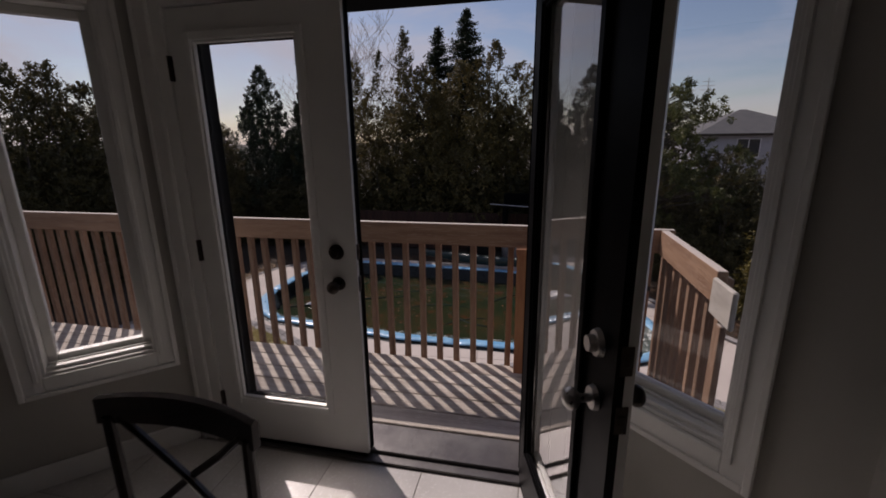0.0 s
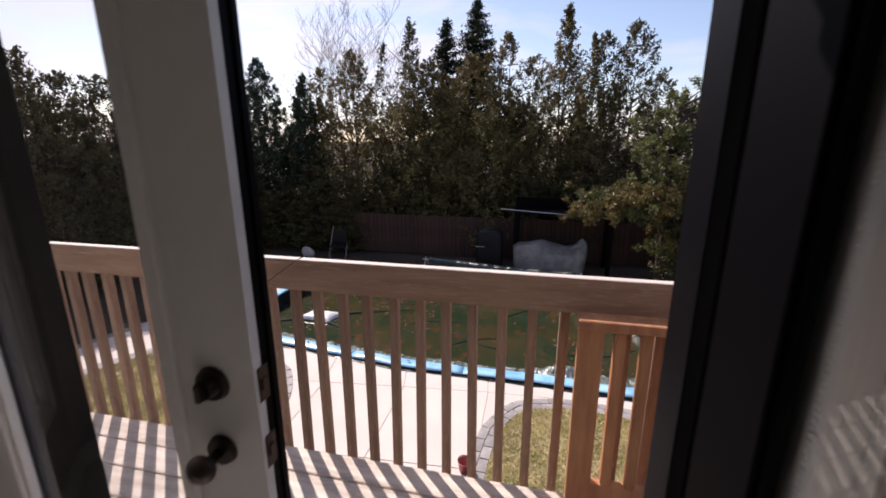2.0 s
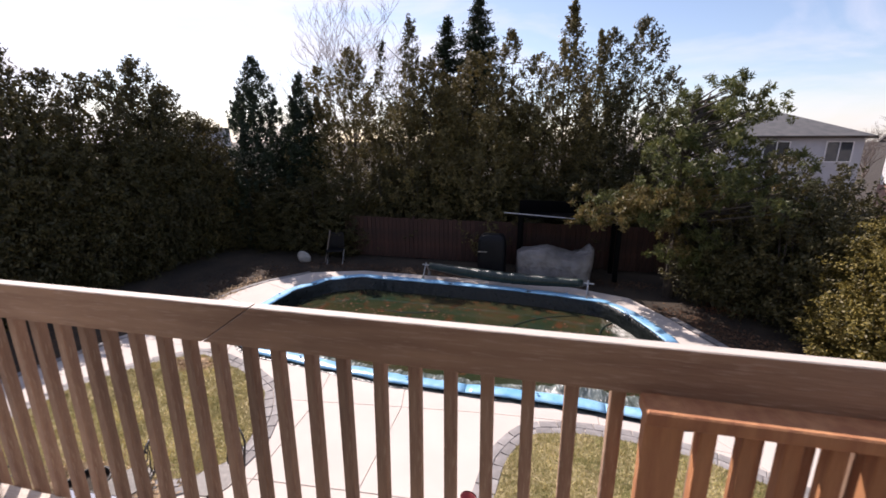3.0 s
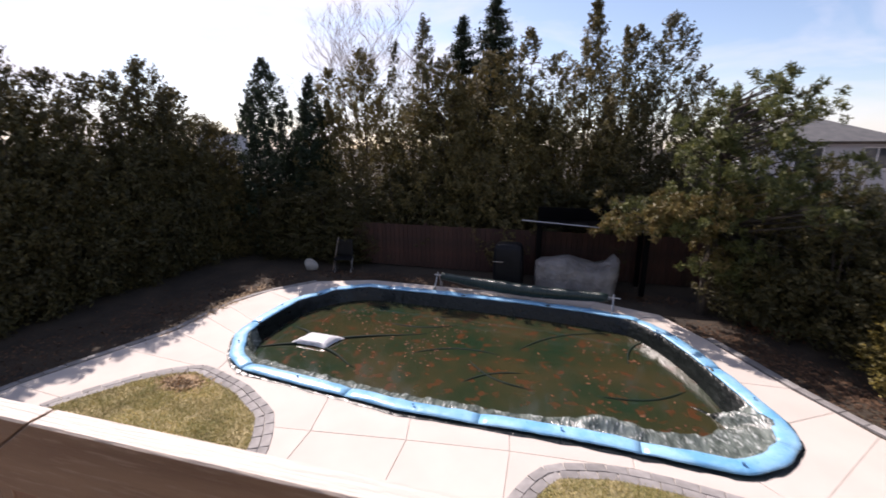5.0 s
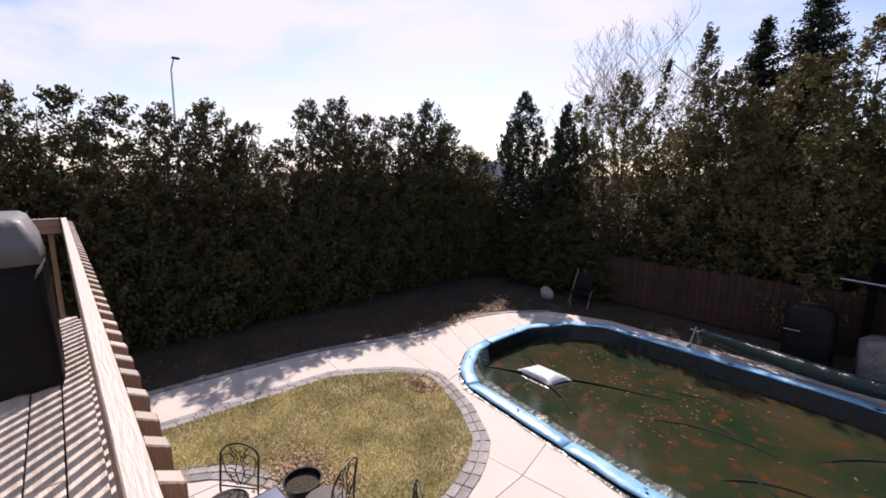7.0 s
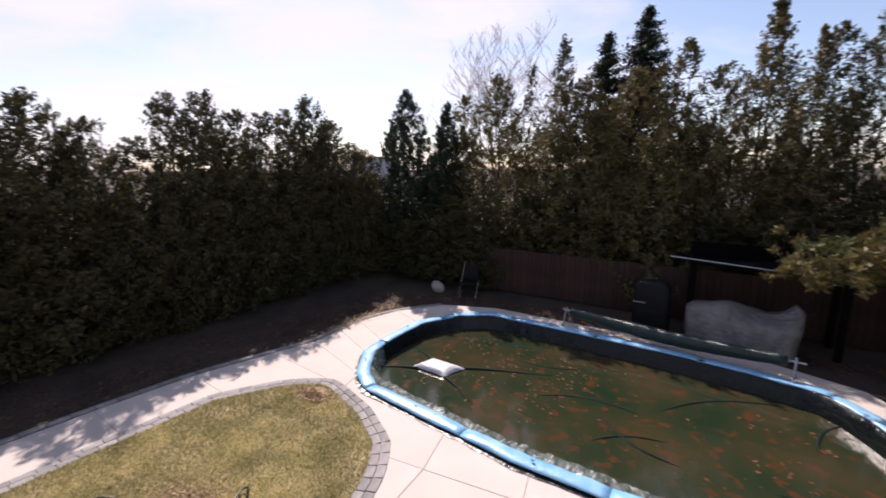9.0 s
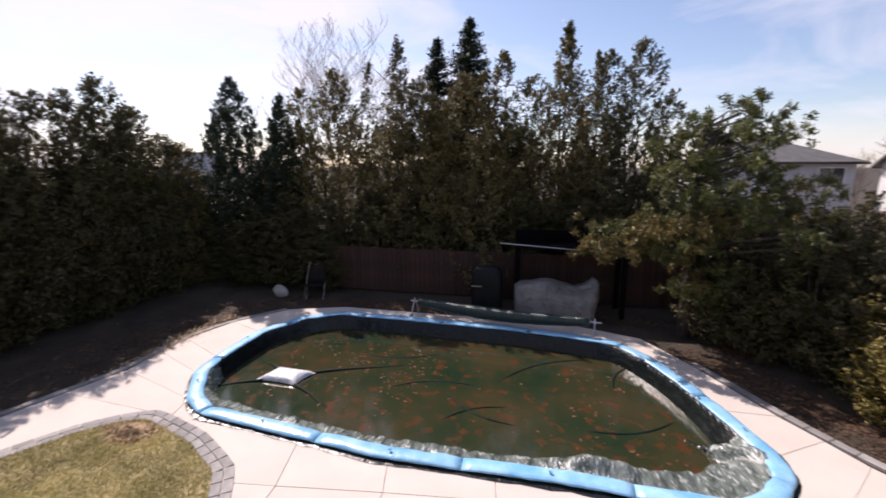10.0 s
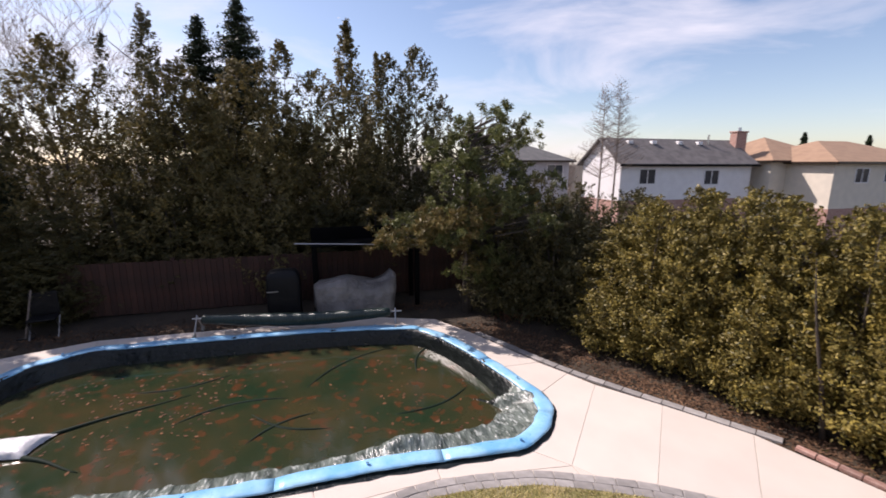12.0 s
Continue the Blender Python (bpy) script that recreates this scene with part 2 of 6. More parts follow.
M = dict(
    white=mat("white_paint", (0.78, 0.77, 0.74), (0.72, 0.71, 0.68), 0.4, 3, bump=0.05),
    black=mat("black_paint", (0.0025, 0.0025, 0.003), (0.004, 0.004, 0.005), 0.5, 1.5, bump=0, fine=5, spec=0.04),
    wall=mat("wall_paint", (0.42, 0.40, 0.36), (0.38, 0.365, 0.33), 0.7, 2, bump=0.08, fine=120),
    ceiling=mat("ceiling_paint", (0.8, 0.8, 0.78), (0.75, 0.75, 0.73), 0.8, 3, bump=0.1),
    tile=mat("floor_tile", (0.62, 0.6, 0.57), (0.54, 0.52, 0.49), 0.22, 4, bump=0.03, c=(0.66, 0.64, 0.62), rand=0.04),
    grout=mat("grout", (0.35, 0.33, 0.3), rough=0.9),
    joint=mat("sanded_joint", (0.42, 0.37, 0.32), (0.36, 0.31, 0.27), 0.95),
    brownshingle=mat("brown_shingle", (0.10, 0.09, 0.088), (0.15, 0.135, 0.13), 0.9, 2, (1, 1, 1), 0.6, fine=20, rand=0.12),
    # darker copy of the dead leaves: shade under the hedges put into the colour
    darklitter=leaf_mat("shaded_leaf_litter", (0.05, 0.026, 0.015), (0.16, 0.09, 0.05), 0.9, 0.05),
    darkwood=mat("dark_stained_wood", (0.018, 0.013, 0.011), (0.03, 0.02, 0.016), 0.35, 6, (1, 1, 8), 0.1),
    metal=mat("satin_metal", (0.5, 0.48, 0.45), (0.4, 0.38, 0.36), 0.3, 20, metal=1.0, bump=0.03),
    bronze=mat("dark_bronze", (0.035, 0.028, 0.024), (0.06, 0.045, 0.035), 0.35, 20, metal=0.7, bump=0.05),
    glass=glass_mat("window_glass"),
    sill=mat("threshold_metal", (0.13, 0.12, 0.12), (0.2, 0.19, 0.18), 0.35, 6, metal=0.6, bump=0.05),
    deck=mat("weathered_deck_board", (0.62, 0.55, 0.47), (0.42, 0.35, 0.29), 0.8, 2.2, (1, 12, 6), 0.5, fine=22,
             c=(0.70, 0.64, 0.57), rand=0.12),
    # top: grey weathering plus sunlit paleness, painted on upward faces
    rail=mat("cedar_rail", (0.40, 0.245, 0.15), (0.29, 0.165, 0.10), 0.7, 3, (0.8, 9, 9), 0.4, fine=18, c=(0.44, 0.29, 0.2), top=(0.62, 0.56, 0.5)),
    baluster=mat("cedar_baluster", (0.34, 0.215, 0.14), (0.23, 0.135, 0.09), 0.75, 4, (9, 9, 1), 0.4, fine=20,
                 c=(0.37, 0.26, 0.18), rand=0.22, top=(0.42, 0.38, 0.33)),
    gate=mat("new_cedar", (0.50, 0.24, 0.11), (0.36, 0.15, 0.07), 0.65, 4, (7, 7, 1), 0.3, fine=20, rand=0.12),
    pale=mat("sunlit_end_wood", (0.6, 0.56, 0.5), (0.45, 0.41, 0.36), 0.8, 4, (1, 6, 6), 0.4),
    slab=mat("broom_finished_concrete", (0.60, 0.53, 0.47), (0.55, 0.485, 0.43), 0.85, 1.3, bump=0.35, fine=90,
             c=(0.565, 0.5, 0.445), rand=0.03),
    paver=mat("grey_paver", (0.23, 0.215, 0.205), (0.31, 0.29, 0.275), 0.85, 7, bump=0.5, fine=60, rand=0.22),
    brick=mat("red_brick", (0.26, 0.13, 0.10), (0.38, 0.25, 0.21), 0.85, 12, bump=0.5, rand=0.25),
    soil=mat("dark_soil", (0.026, 0.018, 0.012), (0.055, 0.038, 0.024), 0.95, 1.5, bump=0.8, fine=25, c=(0.075, 0.06, 0.03), distance=0.03),
    lawn=mat("spring_lawn", (0.17, 0.155, 0.05), (0.42, 0.34, 0.18), 0.95, 2.4, bump=0.9, fine=45, c=(0.38, 0.31, 0.18), distance=0.03),
    tube=mat("blue_vinyl", (0.15, 0.40, 0.65), (0.32, 0.58, 0.77), 0.3, 3, bump=0.6, fine=16, rand=0.10),
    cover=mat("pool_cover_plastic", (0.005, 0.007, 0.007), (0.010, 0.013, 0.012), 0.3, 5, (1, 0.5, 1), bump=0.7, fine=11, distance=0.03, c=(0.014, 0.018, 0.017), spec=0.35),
    # sun glare on the pool cover: paler base and bright streaks put into the colour
    cover_glare=mat("pool_cover_sun_glare", (0.045, 0.058, 0.05), (0.17, 0.2, 0.18), 0.22, 7, (1.5, 0.4, 1), bump=1.0, fine=16, distance=0.03, c=(0.42, 0.45, 0.43)),
    water=mat("green_brown_water", (0.014, 0.028, 0.014), (0.042, 0.036, 0.016), 0.08, 0.9, bump=0.03, fine=4,
              c=(0.075, 0.032, 0.014)),
    pillow=mat("silver_plastic", (0.66, 0.66, 0.66), (0.5, 0.5, 0.52), 0.35, 8, bump=0.6, fine=18, distance=0.02),
    tarp=mat("grey_tarp", (0.15, 0.135, 0.125), (0.25, 0.23, 0.215), 0.35, 3.5, bump=1.0, fine=6, distance=0.08),
    blackfab=mat("black_vinyl_cover", (0.006, 0.006, 0.007), (0.01, 0.01, 0.011), 0.5, 3, spec=0.2, bump=0.5, fine=8, distance=0.03),
    greyfab=mat("grey_vinyl_cover", (0.16, 0.16, 0.165), (0.12, 0.12, 0.125), 0.5, 3, bump=0.4, fine=8, distance=0.03),
    crease=mat("wet_sheet_fold", (0.006, 0.014, 0.010), (0.010, 0.02, 0.014), 0.7, 6, bump=0.2, spec=0.1),
    roll=mat("dark_green_cover_roll", (0.012, 0.028, 0.024), (0.022, 0.04, 0.034), 0.3, 4, (6, 1, 1), 0.7, fine=10, distance=0.02),
    iron=mat("black_wrought_iron", (0.018, 0.016, 0.015), (0.035, 0.03, 0.026), 0.5, 30, metal=0.3, bump=0.2),
    fence=mat("brown_fence_board", (0.075, 0.03, 0.02), (0.04, 0.02, 0.014), 0.85, 3, (6, 6, 1), 0.5, fine=20, rand=0.2),
    bark=mat("bark", (0.09, 0.07, 0.055), (0.05, 0.04, 0.033), 0.9, 8, (3, 3, 1), 0.9, fine=30, distance=0.02),
    palebark=mat("pale_bark", (0.27, 0.215, 0.18), (0.2, 0.155, 0.125), 0.9, 8, (3, 3, 1), 0.4),
    shingle=mat("grey_shingle", (0.10, 0.10, 0.10), (0.14, 0.135, 0.13), 0.9, 2, (1, 1, 1), 0.6, fine=20, rand=0.12),
    tanshingle=mat("tan_shingle", (0.33, 0.21, 0.135), (0.27, 0.17, 0.11), 0.9, 2, bump=0.6, fine=20, rand=0.08),
    siding=mat("white_siding", (0.78, 0.76, 0.76), (0.72, 0.7, 0.7), 0.6, 2, bump=0.1, rand=0.03),
    greysiding=mat("grey_siding", (0.48, 0.47, 0.5), (0.44, 0.43, 0.46), 0.7, 2, bump=0.1, rand=0.03),
    stucco=mat("cream_stucco", (0.66, 0.59, 0.49), (0.6, 0.54, 0.45), 0.85, 2, bump=0.3),
    pane=mat("dark_far_pane", (0.03, 0.035, 0.045), (0.05, 0.055, 0.06), 0.08, 2, bump=0.0),
    red=mat("dull_red", (0.26, 0.035, 0.035), (0.18, 0.025, 0.025), 0.4, 6),
    bluetop=mat("blue_grey_table_top", (0.12, 0.15, 0.23), (0.08, 0.10, 0.16), 0.45, 6, bump=0.05),
    stone=mat("garden_stone", (0.4, 0.37, 0.33), (0.3, 0.28, 0.25), 0.9, 6, bump=0.6),
    deadleaf=leaf_mat("dead_leaf", (0.12, 0.04, 0.02), (0.19, 0.09, 0.045), 0.8, 0.1),
    sunkleaf=leaf_mat("sunken_leaf", (0.05, 0.02, 0.010), (0.15, 0.06, 0.025), 0.9, 0.0),
    straw=leaf_mat("straw", (0.42, 0.3, 0.18), (0.55, 0.4, 0.25), 0.9, 0.1),
    blade=leaf_mat("grass_blade", (0.20, 0.21, 0.05), (0.74, 0.60, 0.30), 0.8, 0.2),
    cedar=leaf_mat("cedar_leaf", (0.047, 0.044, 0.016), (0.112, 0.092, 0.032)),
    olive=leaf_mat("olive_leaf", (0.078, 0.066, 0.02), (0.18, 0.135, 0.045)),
    # yellow-green leaves, with the brightness of the sunlit hedge put into the colour
    sunny=leaf_mat("sunlit_yellow_green_leaf", (0.06, 0.056, 0.014), (0.29, 0.22, 0.05)),
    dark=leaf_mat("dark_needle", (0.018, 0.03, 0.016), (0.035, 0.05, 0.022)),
    pineleaf=leaf_mat("pine_needle", (0.06, 0.075, 0.024), (0.16, 0.16, 0.05)),
    brownleaf=leaf_mat("brown_green_needle", (0.11, 0.10, 0.025), (0.23, 0.16, 0.06)),
)


# ---- helpers for meshes ----
def add_box(bm, lo, hi, bevel=0.0, m=None):
    b = bmesh.new() if bevel else bm
    g = bmesh.ops.create_cube(b, size=1)["verts"]
    for v in g:
        v.co = Vector([lo[i] + (v.co[i] + 0.5) * (hi[i] - lo[i]) for i in range(3)])
    if bevel:
        bmesh.ops.bevel(b, geom=b.edges[:], offset=bevel, segments=1, affect="EDGES")
        if m:
            b.transform(m)
        join(bm, b)
    elif m:
        for v in g:
            v.co = m @ v.co


def join(bm, b):
    me = bpy.data.meshes.new("tmp")
    b.to_mesh(me)
    bm.from_mesh(me)
    bpy.data.meshes.remove(me)
    b.free()


def add_rod(bm, a, b, r0, r1=None, seg=8):
    a, b = Vector(a), Vector(b)
    d = b - a
    m = Matrix.Translation((a + b) / 2) @ d.to_track_quat("Z", "Y").to_matrix().to_4x4()
    bmesh.ops.create_cone(bm, cap_ends=True, segments=seg, radius1=r0, radius2=r0 if r1 is None else r1, depth=d.length, matrix=m)


def add_tube(bm, pts, r, seg=6):
    """A round bar along a line of points."""
    pts = [Vector(p) for p in pts]
    rings = []
    for i, p in enumerate(pts):
        d = (pts[min(i + 1, len(pts) - 1)] - pts[max(i - 1, 0)]).normalized()
        u = d.cross(Vector((0.31, 0.17, 0.93))).normalized()
        w = d.cross(u)
        rr = float(r[i] if isinstance(r, (list, tuple)) else r)
        rings.append([bm.verts.new(p + rr * (math.cos(k * math.tau / seg) * u + math.sin(k * math.tau / seg) * w)) for k in range(seg)])
    for a, b in zip(rings, rings[1:]):
        for k in range(seg):
            bm.faces.new((a[k], a[(k + 1) % seg], b[(k + 1) % seg], b[k]))
    bm.faces.new(rings[0][::-1])
    bm.faces.new(rings[-1])


def add_prism(bm, poly, z0, z1):
    """A flat-topped block over a plan polygon, counter-clockwise."""
    lo = [bm.verts.new((x, y, z0)) for x, y in poly]
    hi = [bm.verts.new((x, y, z1)) for x, y in poly]
    bm.faces.new(hi)
    bm.faces.new(lo[::-1])
    for i in range(len(poly)):
        j = (i + 1) % len(poly)
        bm.faces.new((lo[i], lo[j], hi[j], hi[i]))


def mesh_of(name, bm, smooth=False):
    me = bpy.data.meshes.new(name)
    bmesh.ops.recalc_face_normals(bm, faces=bm.faces)
    bm.to_mesh(me)
    bm.free()
    if smooth:
        me.shade_smooth()
    return me


def part(name, bm, material, parent=None, label="", smooth=False, kind=""):
    ob = new(name, mesh_of(name, bm, smooth) if isinstance(bm, bmesh.types.BMesh) else bm)
    if material and not ob.data.materials:
        ob.data.materials.append(material)
    ob.parent = parent
    return tagged(ob, label, kind=kind)


def thing(name, at=(0, 0, 0), label="", category="", group="", kind="", turn=0.0):
    e = new(name)
    e.empty_display_size = 0.1
    e.location, e.rotation_euler = at, (0, 0, radians(turn))
    return tagged(e, label, category, group, kind)


def boxes(name, material, parent, *spans, bevel=0.0, label="", m=None):
    bm = bmesh.new()
    for lo, hi in spans:
        add_box(bm, lo, hi, bevel, m)
    return part(name, bm, material, parent, label)


def structure(name, bm, material, label="", smooth=False):
    return tagged(part(name, bm, material, None, label, smooth), kind="structure")


# ---- room ----
FLOOR_Y = 1.87          # inner face of the door wall
BAY = math.sqrt(0.5)
CEIL = 2.44
LEFT_CORNER, RIGHT_CORNER = (-0.76, 1.87), (1.12, 1.87)
LEN = 0.86


def room():
    lc, rc = Vector(LEFT_CORNER), Vector(RIGHT_CORNER)
    l2, r2 = lc + Vector((-BAY, -BAY)) * LEN, rc + Vector((BAY, -BAY)) * LEN
    back = -3.2
    # floor: concrete base under loose tiles
    bm = bmesh.new()
    add_prism(bm, [(l2.x, back), (r2.x, back), (r2.x, r2.y), (rc.x, rc.y), (lc.x, lc.y), (l2.x, l2.y)], -0.2, -0.004)
    floor = structure("floor", bm, M["grout"], "pale glossy floor tiles with thin grout lines, lit by the open door")
    bm = bmesh.new()
    add_prism(bm, [(l2.x - 0.2, back - .2), (r2.x + 0.2, back - .2), (r2.x + 0.2, r2.y + .1), (rc.x + .1, 2.05), (lc.x - .1, 2.05), (l2.x - 0.2, l2.y + .1)], CEIL, CEIL + 0.2)
    structure("ceiling", bm, M["ceiling"], "plain white painted ceiling")
    # side and back walls
    for nm, lo, hi in (("wall_west", (l2.x - 0.15, back, -0.2), (l2.x, l2.y, CEIL)), ("wall_east", (r2.x, back, -0.2), (r2.x + 0.15, r2.y, CEIL)),
                       ("wall_south", (l2.x - 0.15, back - 0.15, -0.2), (r2.x + 0.15, back, CEIL))):
        bm = bmesh.new()
        add_box(bm, lo, hi)
        structure(nm, bm, M["wall"], "greige painted wall in shade")
    for nm, a, b in (("baseboard_west", (l2.x, back), (l2.x + 0.014, l2.y)), ("baseboard_east", (r2.x - 0.014, back), (r2.x, r2.y)),
                     ("baseboard_south", (l2.x + .014, back), (r2.x - .014, back + .014))):
        bm = bmesh.new()
        add_box(bm, (*a, 0), (*b, 0.11), 0.003)
        structure(nm, bm, M["white"], "white painted baseboard")
    # door wall: piers and head
    bm = bmesh.new()
    y0, y1 = FLOOR_Y, FLOOR_Y + 0.2
    add_box(bm, (lc.x - 0.06, y0, -0.2), (-0.67, y1, CEIL))
    add_box(bm, (1.03, y0, -0.2), (rc.x + 0.06, y1, CEIL))
    add_box(bm, (-0.67, y0, 2.11), (1.03, y1, CEIL))
    add_box(bm, (-0.67, y0, -0.2), (1.03, y1, -0.01))
    structure("wall_north", bm, M["wall"], "greige painted wall round the double door")
    return floor


def bay_window(name, corner, sx):
    """A wall at 45 degrees with a tall narrow window, casing and sill. sx: -1 to the left, 1 to the right."""
    o = Vector((corner[0], corner[1], 0))
    ux = Vector((sx * BAY, -BAY, 0))
    uy = Vector((sx * BAY, BAY, 0))
    m = Matrix((( ux.x, uy.x, 0, o.x), (ux.y, uy.y, 0, o.y), (0, 0, 1, 0), (0, 0, 0, 1)))
    s0, s1, z0, z1 = WIN
    z0 += 0.05 * (sx > 0)
    t = 0.16
    bm = bmesh.new()
    add_box(bm, (0, 0, -0.2), (s0, t, CEIL), m=m)
    add_box(bm, (s1, 0, -0.2), (LEN + 0.06, t, CEIL), m=m)
    add_box(bm, (s0, 0, -0.2), (s1, t, z0), m=m)
    add_box(bm, (s0, 0, z1), (s1, t, CEIL), m=m)
    structure("wall_bay", bm, M["wall"], "greige painted bay wall")
    bm = bmesh.new()
    add_box(bm, (0.02, -0.014, 0), (LEN - .01, 0, 0.11), 0.003, m)
    structure("baseboard_bay", bm, M["white"], "white painted baseboard")
    w = thing(name, kind="structure", label="tall narrow bay window with wide white casing, deck behind it")
    c = 0.085
    bm = bmesh.new()
    for lo, hi in (((s0 - c, -0.018, z0 - c), (s0, 0, z1 + c)), ((s1, -0.018, z0 - c), (s1 + c, 0, z1 + c)),
                   ((s0, -0.018, z0 - c), (s1, 0, z0)), ((s0, -0.018, z1), (s1, 0, z1 + c)),
                   ((s0 - c - 0.004, -0.03, z0 - c - .004), (s0 - c + 0.018, -0.018, z1 + c)), ((s1 + c - 0.018, -0.03, z0 - c - .004), (s1 + c + 0.004, -0.018, z1 + c)),
                   ((s0 - c + .018, -0.03, z0 - c - .004), (s1 + c - .018, -0.018, z0 - c + 0.018)),
                   ((s0 - 0.03, -0.026, z0 - .016), (s0 - 0.012, -0.018, z1)), ((s1 + 0.012, -0.026, z0 - .016), (s1 + 0.03, -0.018, z1))):
        add_box(bm, lo, hi, 0.003, m)
    part("casing", bm, M["white"], w)
    bm = bmesh.new()
    f = 0.012
    for lo, hi in (((s0, 0, z0), (s0 + f, t - .01, z1)), ((s1 - f, 0, z0), (s1, t - .01, z1)), ((s0 + f, 0, z0), (s1 - f, t - .01, z0 + f)), ((s0 + f, 0, z1 - f), (s1 - f, t - .01, z1))):
        add_box(bm, lo, hi, m=m)
    part("window_jamb", bm, M["white"], w)
    bm = bmesh.new()
    add_box(bm, (s0 + f, 0.02, z0 + f), (s1 - f, 0.05, z0 + f + 0.016), 0.002, m)
    add_box(bm, (s0 + f, 0.055, z0 + f), (s1 - f, 0.07, z0 + f + 0.022), 0.002, m)
    part("window_track", bm, M["white"], w)
    g = 0.035
    a0, a1, b0, b1 = s0 + f, s1 - f, z0 + f, z1 - f
    bm = bmesh.new()
    for lo, hi in (((a0, 0.08, b0), (a0 + g, 0.12, b1)), ((a1 - g, 0.08, b0), (a1, 0.12, b1)), ((a0 + g, 0.08, b0), (a1 - g, 0.12, b0 + g + .01)), ((a0 + g, 0.08, b1 - g), (a1 - g, 0.12, b1))):
        add_box(bm, lo, hi, 0.003, m)
    part("window_frame", bm, M["white"], w)
    bm = bmesh.new()
    add_box(bm, (a0 + g, 0.098, b0 + g + .01), (a1 - g, 0.103, b1 - g), m=m)
    p = part("pane", bm, M["glass"], w)
    p.visible_shadow = False
    return w


WIN = (0.14, 0.555, 0.535, 2.06)
floor_ob = room()
bay_window("window_1", LEFT_CORNER, -1)
bay_window("window_2", RIGHT_CORNER, 1)


# ---- double door ----
LEAF_W, LEAF_H, LEAF_T = 0.78, 2.03, 0.045


def door_leaf(name, at, s, turn, label, chain=False):
    """A glazed leaf hinged at x = 0 that reaches to x = s * LEAF_W. Inner face at y = 0, outer face at y = LEAF_T."""
    d = thing(name, at, label, kind="structure", turn=turn)
    z0, z1 = 0.035, LEAF_H + 0.02
    g0, g1, h0, h1 = 0.085, 0.62, 0.235, 1.955

    def xs(a, b):
        return (min(s * a, s * b), max(s * a, s * b))

    def frame_boxes(bm, y0, y1, a0, a1, c0, c1, w, bev=0.003):
        for (p, q), (lo, hi) in (((a0, a0 + w), (c0, c1)), ((a1 - w, a1), (c0, c1)), ((a0 + w, a1 - w), (c0, c0 + w)), ((a0 + w, a1 - w), (c1 - w, c1))):
            x = xs(p, q)
            add_box(bm, (x[0], y0, lo), (x[1], y1, hi), bev)

    for nm, y0, y1, mt in (("inner_skin", 0, LEAF_T / 2, M["white"]), ("outer_skin", LEAF_T / 2, LEAF_T, M["black"])):
        bm = bmesh.new()
        i = 0.012
        for (p, q), (lo, hi) in (((0, g0 + i), (z0, z1)), ((g1 - i, LEAF_W), (z0, z1)), ((g0 + i, g1 - i), (z0, h0 + i)), ((g0 + i, g1 - i), (h1 - i, z1))):
            x = xs(p, q)
            add_box(bm, (x[0], y0, lo), (x[1], y1, hi))
        part(nm, bm, mt, d, "white painted inner face" if y0 == 0 else "glossy black outer face")
    bm = bmesh.new()
    frame_boxes(bm, -0.014, 0, g0, g1, h0, h1, 0.03)
    frame_boxes(bm, -0.006, 0.016, g0 + 0.03, g1 - 0.03, h0 + 0.03, h1 - 0.03, 0.012)
    part("inner_moulding", bm, M["white"], d)
    bm = bmesh.new()
    frame_boxes(bm, LEAF_T, LEAF_T + 0.014, g0, g1, h0, h1, 0.03)
    frame_boxes(bm, LEAF_T - 0.012, LEAF_T + 0.006, g0 + 0.03, g1 - 0.03, h0 + 0.03, h1 - 0.03, 0.012)
    part("outer_moulding", bm, M["black"], d)
    bm = bmesh.new()
    x = xs(g0 + 0.02, g1 - 0.02)
    add_box(bm, (x[0], 0.02, h0 + 0.02), (x[1], 0.026, h1 - 0.02))
    p = part("pane", bm, M["glass"], d)
    p.visible_shadow = False
    # lock and knob, on both faces
    lx = s * 0.69
    for nm, z, r in (("deadbolt", 1.05, 0.031), ("door_knob", 0.905, 0.028)):
        for side, y, mt in ((-1, 0.0, M["bronze"]), (1, LEAF_T, M["metal"] if chain else M["bronze"])):
            bm = bmesh.new()
            add_rod(bm, (lx, y, z), (lx, y + side * 0.012, z), r + 0.004, r, 20)
            if nm == "deadbolt":
                add_rod(bm, (lx, y + side * 0.012, z), (lx, y + side * 0.03, z), 0.022, 0.019, 16)
                if side < 0:
                    add_box(bm, (lx - 0.006, y - 0.045, z - 0.018), (lx + 0.006, y - 0.03, z + 0.018), 0.003)
            else:
                add_rod(bm, (lx, y + side * 0.012, z), (lx, y + side * 0.04, z), 0.011, 0.011, 12)
                bmesh.ops.create_uvsphere(bm, u_segments=18, v_segments=12, radius=0.028, matrix=Matrix.Translation((lx, y + side * 0.058, z)) @ Matrix.Diagonal((1, 0.75, 1, 1)))
            part(nm, bm, mt, d, smooth=False)
    for z in (1.05, 0.905):
        bm = bmesh.new()
        x = xs(LEAF_W, LEAF_W + 0.003)
        add_box(bm, (x[0], 0.008, z - 0.035), (x[1], 0.036, z + 0.035), 0.001)
        add_box(bm, (min(s * LEAF_W, s * (LEAF_W + .006)), 0.014, z - 0.012), (max(s * LEAF_W, s * (LEAF_W + .006)), 0.03, z + 0.012), 0.001)
        part("latch_plate", bm, M["bronze"], d)
    for z in (0.24, 1.03, 1.82):
        bm = bmesh.new()
        add_rod(bm, (0, -0.008, z - 0.05), (0, -0.008, z + 0.05), 0.008, seg=10)
